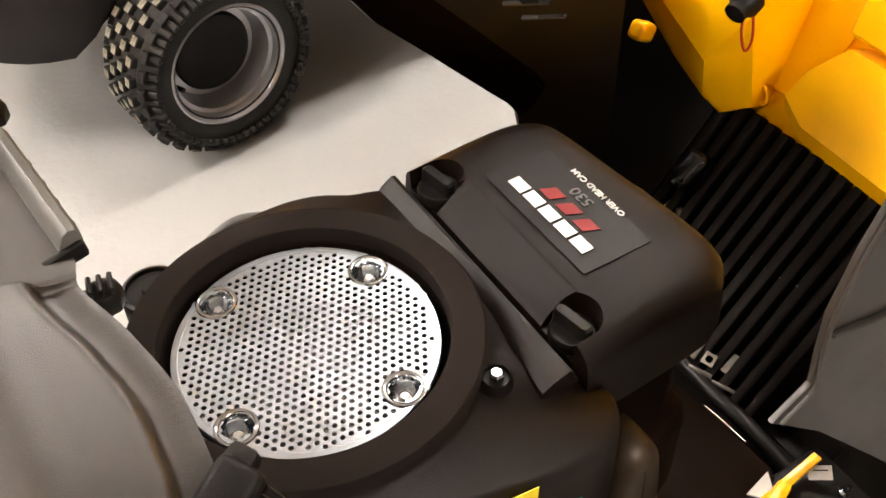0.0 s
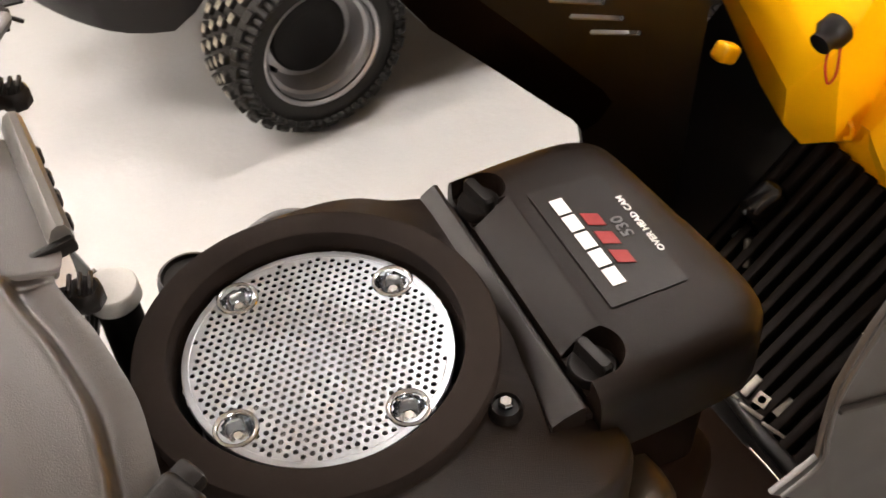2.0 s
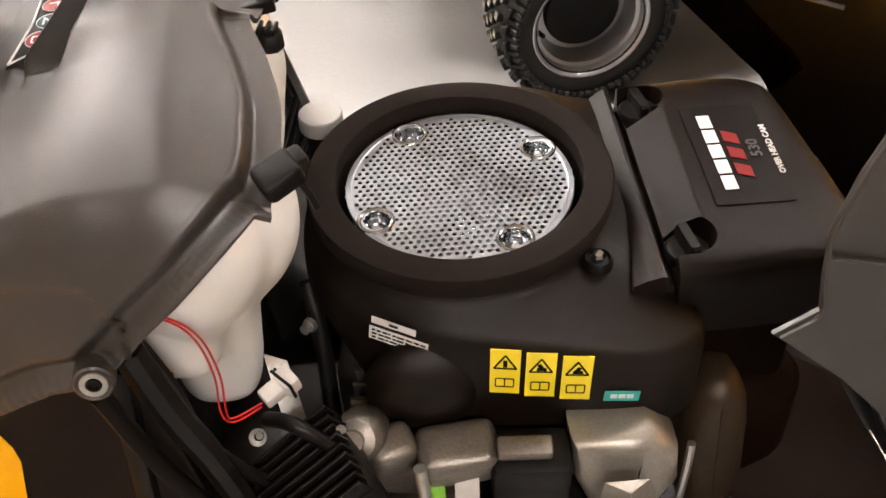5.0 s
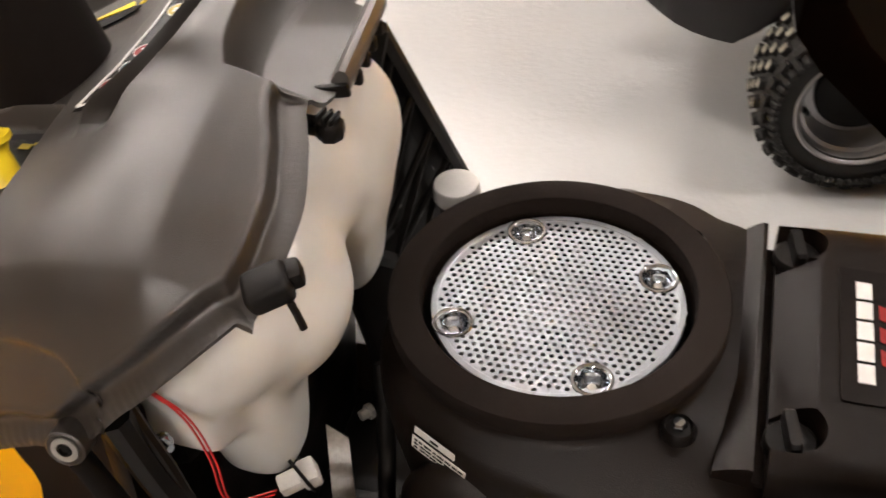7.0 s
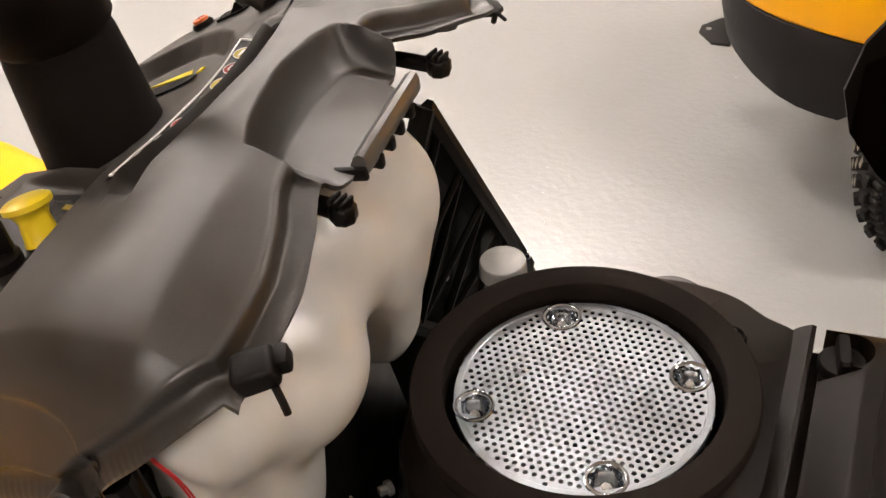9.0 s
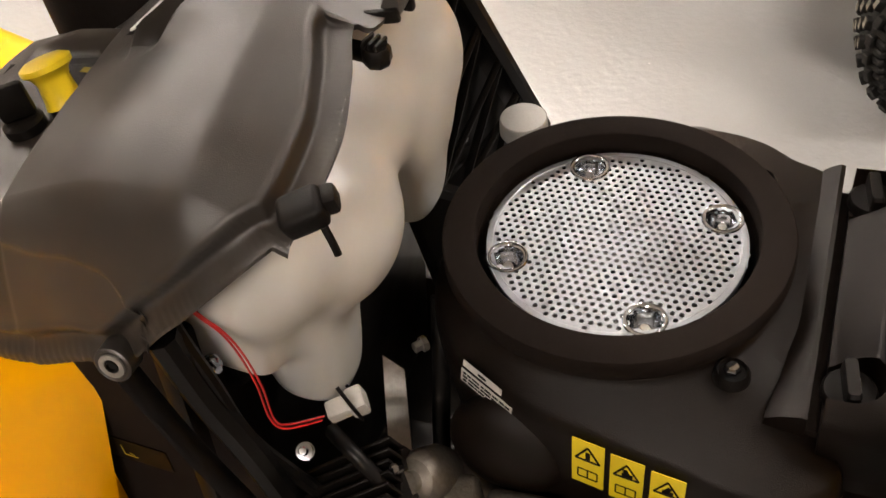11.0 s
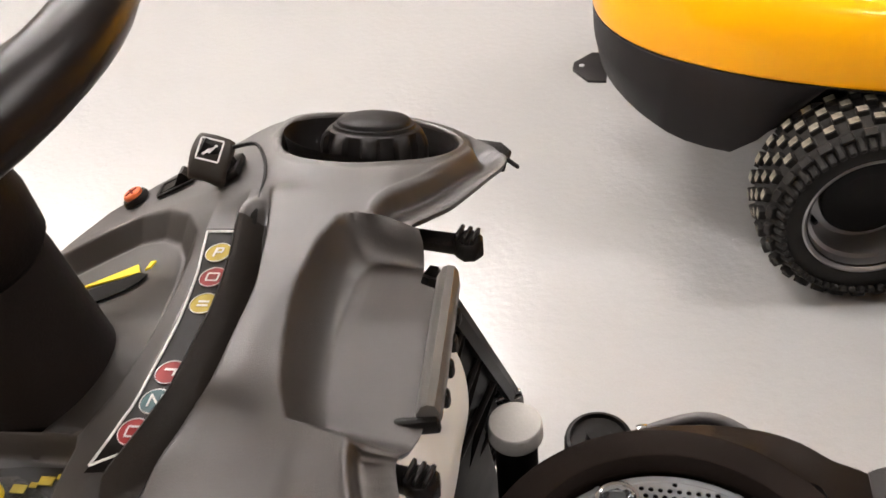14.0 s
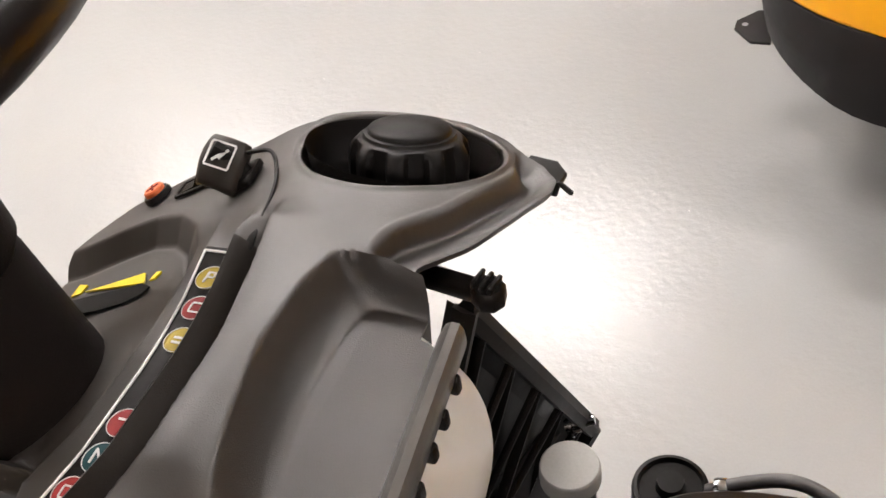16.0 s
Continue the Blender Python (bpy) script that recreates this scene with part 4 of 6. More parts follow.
TILTM = Matrix.Translation((*FUEL, 0.9955)) @ Matrix.Rotation(radians(-20), 4, "X") @ Matrix.Translation((-FUEL[0], -FUEL[1], -1.000))
CAPBM = fuel_cap()
CAPBM.transform(TILTM)
CUP = lathe([(0.0522, -0.0005), (0.0512, -0.003), (0.0475, -0.019), (0.042, -0.0235), (0, -0.0240)], 56)
for v in CUP.verts:
    v.co.y *= 0.94 if v.co.y < 0 else 0.84
CUP.transform(frame_at((*FUEL, 1.0225), (1, 0, -0.08), (0.08, 0.38, 1)))
part("filler_cup", CUP, BLACKP, DSH, "black cup round the fuel filler")
part("fuel_cap", CAPBM, BLACKP, DSH, "black domed fuel filler cap with grip lobes", 35)


# gear strip with symbols
def strip_pt(s, w):
    """Along the strip (0 far end, 1 near end), w across it towards the front."""
    y = 0.064 - 0.165 * s
    x = strip_mid(y) + w
    return Vector((x, y, dash_z(x, y) + 0.0012))


bm = bmesh.new()
N = 40
rows = [[bm.verts.new(strip_pt(k / N, w)) for w in (-0.0098, 0.0, 0.0092)] for k in range(N + 1)]
for a, b_ in zip(rows, rows[1:]):
    for i in range(2):
        bm.faces.new((a[i], a[i + 1], b_[i + 1], b_[i]))
STRIP = part("gear_strip", bm, LABEL, DSH, "curved black drive selector strip with coloured symbols")
lift = Vector((0, 0, 0.0006))
bm = tube([strip_pt(0.02, 0.0086) + lift, strip_pt(0.02, -0.0092) + lift], 0.0007, 5, 1)
tube([strip_pt(0.02 + 0.96 * k / 20, -0.0095) + lift for k in range(21)], 0.0007, 5, 1, bm=bm)
tube([strip_pt(0.98, -0.0095) + lift, strip_pt(0.92, 0.0086) + lift], 0.0007, 5, 1, bm=bm)
part("strip_border", bm, WHITEI, STRIP, "thin pale border line")
for s, m_, ring_m, mark in ((0.127, OLIVE, WHITEI, "dot"), (0.245, REDI, WHITEI, "box"), (0.365, OLIVE, WHITEI, "bar"), (0.655, REDI, WHITEI, "edge"), (0.765, DTEAL, WHITEI, "N"), (0.872, REDI, WHITEI, "box")):
    p = strip_pt(s, 0.0005)
    q = strip_pt(s + 0.02, 0.0005) - strip_pt(s - 0.02, 0.0005)
    nn = (strip_pt(s, 0.008) - strip_pt(s, -0.008)).cross(q)
    nn = nn if nn.z > 0 else -nn
    m = frame_at(p + nn.normalized() * 0.0007, (0, -1, 0), nn) @ pose(0, 0, 0, 0, 0, 90)
    disc = part("symbol_disc", slab(ring2d(0, 0, 0.0074, 0.0074, 24), 0.0004, m), m_, STRIP, "round coloured drive symbol")
    b = lathe([(0.0075, 0.0), (0.0075, 0.0004), (0.0072, 0.0004), (0.0072, 0.0)], 24, m)
    if mark == "box":
        outline_frame(0.0065, 0.0055, 0.0008, m @ pose(0, 0, 0.0003), bm=b)
    elif mark == "edge":
        rbox((0.0065, 0.0011, 0.0004), m @ pose(0, 0.0016, 0.0003), 0, bm=b)
        rbox((0.0011, 0.0045, 0.0004), m @ pose(0.0026, 0, 0.0003), 0, bm=b)
    elif mark == "bar":
        rbox((0.006, 0.0012, 0.0004), m @ pose(0, 0.001, 0.0003), 0, bm=b)
        rbox((0.006, 0.0012, 0.0004), m @ pose(0, -0.0018, 0.0003), 0, bm=b)
    elif mark == "dot":
        rbox((0.0012, 0.007, 0.0004), m @ pose(-0.0018, 0, 0.0003), 0, bm=b)
        outline_frame(0.0036, 0.0032, 0.0009, m @ pose(0.0005, 0.0016, 0.0003), bm=b)
    elif mark == "N":
        merge(b, text_bm("N", 0.0105, m @ pose(0, 0, 0.0002)))
    part("symbol_mark", b, ring_m, disc)
# dark band laid over the shell between the strip and the crest
bm = bmesh.new()
rows = []
for k in range(61):
    y = 0.060 - 0.180 * k / 60
    a, b_ = strip_mid(y) + 0.0098, crest(y) - 0.0012
    rows.append([bm.verts.new((a + (b_ - a) * i / 14, y, dash_z(a + (b_ - a) * i / 14, y) + 0.0007)) for i in range(15)])
for r0, r1 in zip(rows, rows[1:]):
    for i in range(14):
        bm.faces.new((r0[i], r0[i + 1], r1[i + 1], r1[i]))
bmesh.ops.solidify(bm, geom=bm.faces[:], thickness=0.0012)
part("strip_guard", bm, DKBROWN, DSH, "dark band beside the selector strip")
# raised block at the strip's far end
part("strip_block", rbox((0.006, 0.018, 0.010), pose(-0.2385, 0.064, 1.0215, 0, 20, 14), 0.0015), BLACKP, DSH, "small dark end block")


def panel(x, y, lift=0.0008):
    """A place on the rear panel, lying in its slope."""
    e = 0.004
    p = Vector((x, y, dash_z(x, y)))
    tx = Vector((e, 0, dash_z(x + e, y) - p.z))
    ty = Vector((0, e, dash_z(x, y + e) - p.z))
    n_ = tx.cross(ty)
    return frame_at(p + n_.normalized() * lift, tx, n_)


# throttle lever slot with its yellow wedge


def draped(loop, material, name, label, lift, parent=None):
    """A thin printed or cut shape laid on the rear panel."""
    top = [Vector((x, y, dash_z(x, y) + lift)) for x, y in loop]
    return part(name, loft([[p - Vector((0, 0, 0.0012)) for p in top], top]), material, parent or DSH, label)


draped([(-0.385, 0.046), (-0.345, 0.045), (-0.324, 0.047), (-0.313, 0.051), (-0.309, 0.056), (-0.318, 0.060), (-0.335, 0.059), (-0.385, 0.058)], BLACKI, "lever_slot", "dark throttle lever slot", 0.0022)
draped([(-0.371, 0.064), (-0.317, 0.0605), (-0.322, 0.0685)], YELI, "speed_wedge", "bright yellow speed wedge", 0.0018)
draped([(-0.384, 0.063), (-0.376, 0.064), (-0.374, 0.070), (-0.383, 0.072)], YELI, "speed_mark", "small yellow speed mark", 0.0012)
draped([(-0.3145, 0.0625), (-0.3105, 0.0630), (-0.3085, 0.0675), (-0.3125, 0.0680)], YELI, "speed_mark", "small yellow speed mark", 0.0012)
part("throttle_lever", tube([(-0.390, 0.050, 0.945), (-0.395, 0.051, 0.957), (-0.460, 0.082, 0.985)], 0.0026, 8, 1), NYLON, DSH, "thin pale throttle lever")
# choke pull
m = panel(-0.2690, 0.1120)
b = rbox((0.019, 0.021, 0.005), m @ pose(0, 0, 0.0022, 0, 0, 8), 0.0018)
tube([m @ Vector((0, 0, 0.003)), m @ Vector((-0.001, 0.000, 0.012)), m @ Vector((-0.006, -0.001, 0.022))], 0.0062, 10, 3, bm=b, flat=1.3)
part("choke_stem", b, BLACKP, DSH, "short black choke stem on a square foot")
CHM = frame_at((-0.2765, 0.1070, 1.0330), (0.95, 0.08, -0.27), (0.27, -0.36, 0.89)) @ Matrix.Scale(1.06, 4)
rings = []
for k in range(13):
    a = -0.0130 + 0.0260 * k / 12
    bow = -24.0 * (a - 0.003) ** 2
    half = 0.0112 - 0.0012 * (2 * k / 12 - 1) ** 2
    top = [(-half, -0.0012), (-half * 0.8, 0.0004), (0.0, 0.0012), (half * 0.75, 0.0), (half, -0.0022)]
    low = [(x, z - 0.0034 - 0.0022 * (x > 0)) for x, z in reversed(top)]
    rings.append([Vector((x, a, z + bow)) for x, z in top + low])
own = loft(rings)
own.transform(CHM)
CHK = part("choke_handle", own, DKBROWN, DSH, "black curved choke pull handle with a white sign", 60)
m = CHM @ pose(-0.0005, 0.001, 0.0024)
b = outline_frame(0.0125, 0.0135, 0.0009, m, 0.0015)
rbox((0.0098, 0.0013, 0.0005), m @ pose(0, 0, 0, 0, 0, 48), 0, bm=b)
rbox((0.0048, 0.0026, 0.0005), m @ pose(0.0003, 0.0003, 0, 0, 0, 62), 0, bm=b)
part("choke_sign", b, WHITEI, CHK)
part("choke_cable", tube([(-0.266, 0.116, 1.032), (-0.252, 0.118, 1.034), (-0.243, 0.106, 1.031), (-0.239, 0.090, 1.028), (-0.238, 0.070, 1.024)], 0.0012, 6, 5), BLACKP, DSH)
# orange button and rocker switch
m = panel(-0.3445, 0.1215)
part("button_collar", lathe([(0.0090, 0), (0.0090, 0.0020), (0.0080, 0.0036), (0, 0.0036)], 24, m), BLACKP, DSH)
OB = part("orange_button", lathe([(0.0066, 0.0030), (0.0066, 0.0056), (0.0058, 0.0065), (0, 0.0066)], 22, m), ORANGE, DSH, "small orange push button")
b = rbox((0.0085, 0.0014, 0.0005), m @ pose(0, 0, 0.0067, 0, 0, 45), 0)
rbox((0.0085, 0.0014, 0.0005), m @ pose(0, 0, 0.0067, 0, 0, -45), 0, bm=b)
part("button_mark", b, REDI, OB)
m = panel(-0.3120, 0.1225) @ pose(0, 0, 0, 0, 0, 10)
part("switch_frame", outline_frame(0.028, 0.014, 0.0022, m @ pose(0, 0, 0.0006), 0.0, 0.0016), BLACKP, DSH)
part("rocker_switch", loft([[m @ Vector((x, y, z)) for x, z in ((-0.0115, 0.0005), (-0.0115, 0.0012), (-0.001, 0.0016), (0.0065, 0.0075), (0.0085, 0.0070), (0.0115, 0.0010), (0.0115, 0.0005))] for y in (-0.0045, 0.0045)]), BLACKP, DSH, "small black rocker switch")
# ignition area: yellow knob and pictograms
m = panel(-0.317, -0.117)
part("lamp_knob", lathe([(0, 0), (0.0125, 0), (0.0115, 0.004), (0.0105, 0.016), (0.0125, 0.021), (0.0165, 0.024), (0.0165, 0.0275), (0.013, 0.0295), (0, 0.030)], 28, m @ pose(0, 0, 0, -10, -12, 0)), YKNOB, DSH, "yellow pull knob with a wide rim")
draped([(-0.400, -0.076), (-0.345, -0.073), (-0.327, -0.070), (-0.299, -0.069), (-0.2885, -0.088), (-0.2870, -0.105), (-0.2885, -0.133), (-0.299, -0.180), (-0.405, -0.180)], LABEL, "switch_plate", "glossy black switch plate", 0.0012)
b = None
for dx, dy, sx, sy in ((0.003, 0.040, 0.008, 0.005), (0.010, 0.043, 0.004, 0.003), (0.016, 0.046, 0.008, 0.005), (0.023, 0.049, 0.004, 0.003), (0.016, 0.030, 0.004, 0.007), (0.008, 0.018, 0.005, 0.006)):
    b = rbox((sx, sy, 0.0006), panel(-0.327 + dx, -0.124 + dy, 0.0016), 0, bm=b)
part("pictogram", b, OLIVE, DSH, "faded yellow pictograms")
m = panel(-0.328, -0.143)
b = lathe([(0, 0), (0.013, 0), (0.013, 0.006), (0.010, 0.008), (0, 0.008)], 20, m)
rbox((0.022, 0.007, 0.024), m @ pose(0, 0, 0.020, 0, 0, 40), 0.003, 2, bm=b)
part("ignition_key", b, BLACKP, DSH, "black ignition key in its lock")

# pivot at the cheek's lower corner
m = frame_at((-0.217, -0.2505, 0.9035), (1, 0, 0), (0.15, -1, 0.25))
part("pivot_boss", lathe([(0.0115, -0.014), (0.0112, -0.001), (0.0100, 0.0), (0.0088, -0.0008), (0.0, -0.0008)], 24, m), DASH, DSH, "moulded boss at the corner")
part("pivot_washer", lathe([(0.0046, -0.0006), (0.0046, 0.0004), (0.0076, 0.0004), (0.0078, -0.0006)], 26, m), STEEL, DSH, "bright washer")
part("pivot_screw", lathe([(0.0045, -0.0008), (0.0040, 0.0008), (0.0030, 0.0010), (0.0026, -0.0006), (0, -0.0006)], 12, m), BLKPAINT, DSH)

# steering column and wheel
ax = Vector((-0.125, -0.02, 0.98)).normalized()
base = Vector((-0.340, -0.012, 0.910))
m = frame_at(base, (1, 0, 0.2), ax)
COL = part("steering_column", lathe([(0.0, 0), (0.0475, 0), (0.0465, 0.04), (0.0400, 0.128), (0.0385, 0.136), (0.0425, 0.142), (0.0425, 0.165), (0.0395, 0.178), (0.034, 0.215), (0, 0.217)], 40, m), RIBP, TR, "black plastic steering column sleeve")
wn = Vector((-0.245, 0.0135, 1.0)).normalized()
hub = Vector((-0.4184, -0.0517, 1.1411)) - wn * 0.02
mw = frame_at(hub, (1, 0, 0.3), wn)
SW = part("steering_wheel", tube([mw @ Vector((WHEEL_R * math.cos(2 * math.pi * k / 64), WHEEL_R * math.sin(2 * math.pi * k / 64), 0.02)) for k in range(64)], 0.0158, 18, 1, True), WHEELP, TR, "black thick-rimmed steering wheel")
part("wheel_hub", lathe([(0, -0.06), (0.034, -0.06), (0.045, 0.0), (0.040, 0.012), (0, 0.015)], 28, mw), BLACKP, SW)
for a in (20, 140, 260):
    d = Vector((math.cos(radians(a)), math.sin(radians(a)), 0))
    part("wheel_spoke", tube([mw @ (d * 0.035), mw @ (d * 0.09 + Vector((0, 0, 0.0))), mw @ (d * (WHEEL_R - 0.006) + Vector((0, 0, 0.02)))], 0.0115, 8, 4, flat=0.5), DASH, SW)

# seat the whole dashboard, with its column, on the chassis
SEAT = Matrix(((1, 0, 0, 0), (-0.035, 1, 0, 0.0003), (0, 0, 1, -0.0035), (0, 0, 0, 1)))
for top in [DSH, SW, COL]:
    for ob in [top, *top.children_recursive]:
        ob.data.transform(SEAT)

# -- fuel tank --
def tank():
    """A blow-moulded tank: bodies run together and smoothed into lobes over two narrower feet."""
    bm = rbox((0.115, 0.285, 0.100), Matrix.Translation((-0.208, -0.040, 0.915)), 0.030, 4)
    for c, r in (((-0.168, 0.050, 0.902), (0.047, 0.056, 0.060)), ((-0.159, -0.098, 0.884), (0.049, 0.060, 0.058)), ((-0.170, -0.025, 0.905), (0.042, 0.075, 0.052)), ((-0.175, -0.150, 0.905), (0.048, 0.050, 0.055))):
        own = bmesh.new()
        bmesh.ops.create_uvsphere(own, u_segments=28, v_segments=18, radius=1.0)
        own.transform(Matrix.Translation(c) @ Matrix.Diagonal((*r, 1)))
        merge(bm, own)
    for cx, cy, w, l, z0 in ((-0.183, -0.115, 0.064, 0.066, 0.738), (-0.172, 0.030, 0.070, 0.070, 0.778)):
        loop = [Vector((x, y, 0)) for x, y in rrect(w, l, 0.020, 6)]
        loft([[Vector((cx + p.x * g, cy + p.y * g, z)) for p in loop] for z, g in ((0.900, 1.34), (0.85, 1.22), (z0 + 0.05, 1.02), (z0 + 0.014, 0.90), (z0 + 0.004, 0.80), (z0, 0.62))], bm=bm)
    rbox((0.05, 0.066, 0.10), Matrix.Translation((-0.168, 0.014, 0.955)), 0.02, 4, bm=bm)
    rbox((0.090, 0.060, 0.120), pose(-0.205, -0.152, 0.877, 0, 8, 0), 0.010, 3, bm=bm)
    bmesh.ops.recalc_face_normals(bm, faces=bm.faces)
    me = bpy.data.meshes.new("tmp")
    bm.to_mesh(me)
    bm.free()
    ob = new("tmp", me)
    mod = ob.modifiers.new("join", "REMESH")
    mod.mode, mod.voxel_size = "VOXEL", 0.0034
    me2 = bpy.data.meshes.new_from_object(ob.evaluated_get(bpy.context.evaluated_depsgraph_get()))
    out = bmesh.new()
    out.from_mesh(me2)
    bpy.data.objects.remove(ob)
    for used in (me, me2):
        bpy.data.meshes.remove(used)
    for k in range(45):
        bmesh.ops.smooth_vert(out, verts=out.verts, factor=0.5, use_axis_x=True, use_axis_y=True, use_axis_z=True)
    return out


part("fuel_tank", tank(), TANK, TR, "translucent white blow-moulded fuel tank", 80)

# oil filler with its pale cap, breather and hose
m = pose(-0.1125, 0.147, -0.0095)
part("filler_neck", lathe([(0, 0.66), (0.016, 0.66), (0.016, 0.779), (0, 0.779)], 24, m), BLKPAINT, TR)
part("filler_cap", lathe([(0, 0.776), (0.0195, 0.776), (0.0202, 0.7773), (0.0202, 0.7783), (0.0198, 0.7890), (0.0195, 0.7905), (0.0187, 0.7914), (0.010, 0.7917), (0, 0.7917)], 36, m), CAPG, TR, "pale grey ribbed filler cap")
m = pose(-0.0545, 0.183, -0.007)
part("filter_can", lathe([(0, 0.66), (0.024, 0.66), (0.0265, 0.67), (0.0265, 0.733), (0.0255, 0.737), (0.0225, 0.738), (0.0215, 0.7345), (0.010, 0.7345), (0.009, 0.742), (0, 0.7425)], 30, m), BLKPAINT, TR, "glossy black canister")
part("hose_clip", lathe([(0.0075, -0.004), (0.0082, -0.002), (0.0082, 0.004), (0.0075, 0.005)], 16, frame_at((-0.022, 0.185, 0.735), (0, 0, 1), (1, 0.1, 0.1))), BRIGHT, TR)
part("breather_hose", tube([(-0.030, 0.184, 0.732), (-0.004, 0.188, 0.746), (0.022, 0.187, 0.758), (0.045, 0.181, 0.757), (0.067, 0.170, 0.745), (0.080, 0.158, 0.72)], 0.0048, 12), HOSE, TR, "grey rubber breather hose")

# -- chassis, brackets, wiring --
# lattice support arm on the far side
ARM = [Vector(p) for p in ((-0.156, 0.125, 0.938), (-0.128, 0.250, 0.684), (-0.165, 0.218, 0.60), (-0.185, 0.055, 0.78))]


def arm_plate():
    A, B, C, D = ARM
    n_ = (D - A).cross(B - A).normalized() * 0.008
    bm = bmesh.new()
    vs = [bm.verts.new(p - n_) for p in ARM] + [bm.verts.new(p - n_ * 1.6) for p in ARM]
    for f in ((0, 1, 2, 3), (7, 6, 5, 4), (0, 4, 5, 1), (1, 5, 6, 2), (2, 6, 7, 3), (3, 7, 4, 0)):
        bm.faces.new([vs[i] for i in f])
    return bm


SARM = part("support_arm", arm_plate(), BLKPAINT, TR, "black ribbed plastic support arm", 30)
for p, q in zip(ARM, ARM[1:] + ARM[:1]):
    part("arm_rim", tube([p, q], 0.0055, 6, 1, flat=1.5), BLKPAINT, SARM)
for k in range(5):
    p, q, r_ = ARM[0].lerp(ARM[1], k / 5 + 0.1), ARM[3].lerp(ARM[2], (k + 0.6) / 5), ARM[0].lerp(ARM[1], min(1, k / 5 + 0.3))
    part("arm_rib", tube([p, q], 0.0026, 6, 1, flat=1.6), BLACKP, SARM)
    part("arm_rib", tube([q, r_], 0.0026, 6, 1, flat=1.6), BLACKP, SARM)
b = lathe([(0, 0), (0.0055, 0), (0.0055, 0.003), (0.0085, 0.003), (0.0085, 0.0045), (0.006, 0.0045), (0.006, 0.009), (0.0034, 0.0095), (0.0034, 0.018), (0, 0.018)], 12, frame_at((-0.143, 0.2315, 0.706), (0, 0, 1), (0.85, 0.3, 0.2)) @ Matrix.Scale(1.25, 4))
part("arm_bolt", b, BRIGHT, TR, "zinc bolt with its nut")
b = rbox((0.02, 0.13, 0.20), pose(-0.175, 0.165, 0.62, 10, 0, -20), 0.006)
part("far_bracket", b, BLKPAINT, TR, "black painted bracket")
# white discs stand in for the bright holes through the bracket
for k, (x, y, z) in enumerate(((-0.1712, 0.1521, 0.7447), (-0.1695, 0.1735, 0.7108), (-0.1646, 0.1934, 0.6916))):
    part("bracket_stud", lathe([(0, 0), (0.0032, 0), (0.0032, 0.004), (0, 0.004)], 10, frame_at((x, y, z), (0, 0, 1), (0.87, -0.44, -0.23))), WHITEI, TR)

# deep black engine bay: side rails, cross members, floor plate
part("bay_floor", rbox((1.05, 0.46, 0.02), Matrix.Translation((0.12, -0.01, 0.40)), 0.004), BLKPAINT, TR, "black painted chassis plate")
for y in (-0.235, 0.215):
    part("side_rail", rbox((0.95, 0.03, 0.10), Matrix.Translation((0.08, y, 0.44)), 0.006), BLKPAINT, TR, "black painted steel side rail")
part("firewall", rbox((0.014, 0.40, 0.50), pose(-0.245, -0.01, 0.62, 0, 6, 0), 0.004), BLKPAINT, TR)
# stay from the pivot down, side panel with slot and yellow brake label
part("side_panel", slab([(-0.375, 0.40), (-0.20, 0.40), (-0.185, 0.60), (-0.215, 0.86), (-0.235, 0.885), (-0.345, 0.835), (-0.323, 0.800), (-0.322, 0.764), (-0.340, 0.695), (-0.356, 0.615)], 0.006, frame_at((0, -0.197, 0), (1, 0, 0), (0, -1, 0))), FOAM, TR, "matt black side panel")
m = frame_at((-0.300, -0.1978, 0.715), (1, 0, -0.05), (0, -1, 0))
BL = part("brake_label", slab(rrect(0.056, 0.026, 0.002), 0.0008, m @ pose(0, 0, 0.0006)), LABEL, TR, "black label with thin worn yellow lines")
b = rbox((0.011, 0.0007, 0.0005), m @ pose(-0.005, -0.006, 0.001), 0)
rbox((0.0007, 0.012, 0.0005), m @ pose(-0.0105, 0.0, 0.001), 0, bm=b)
rbox((0.004, 0.0006, 0.0005), m @ pose(-0.004, -0.003, 0.001, 0, 0, -20), 0, bm=b)
part("brake_sign", b, OLIVE, BL)
part("stay_rod", tube([(-0.222, -0.232, 0.880), (-0.205, -0.228, 0.80), (-0.165, -0.222, 0.68), (-0.125, -0.215, 0.56)], 0.0085, 8, 4, flat=0.5), BLACKP, TR, "flat black stay")
part("stay_rod", tube([(-0.205, -0.214, 0.895), (-0.196, -0.212, 0.84), (-0.182, -0.208, 0.78), (-0.165, -0.205, 0.70), (-0.13, -0.20, 0.58)], 0.010, 8, 4), BLKPAINT, TR, "black tube")
for at, d in (((-0.203, -0.190, 0.843), (0.8, -0.45, 0.25)), ((-0.152, -0.194, 0.774), (0.25, -0.5, 0.8))):
    part("stay_bolt", lathe([(0.0060, 0), (0.0060, 0.0012), (0.0034, 0.0014), (0.0034, 0.004), (0.0055, 0.0045), (0.0055, 0.0060), (0.0030, 0.0062), (0.0026, 0.0075), (0.0031, 0.0085), (0.0026, 0.0095), (0.0031, 0.0105), (0.0024, 0.0125), (0, 0.0127)], 14, frame_at(at, (0, 0, 1), d)), BRIGHT, TR, "zinc bolt with washers")
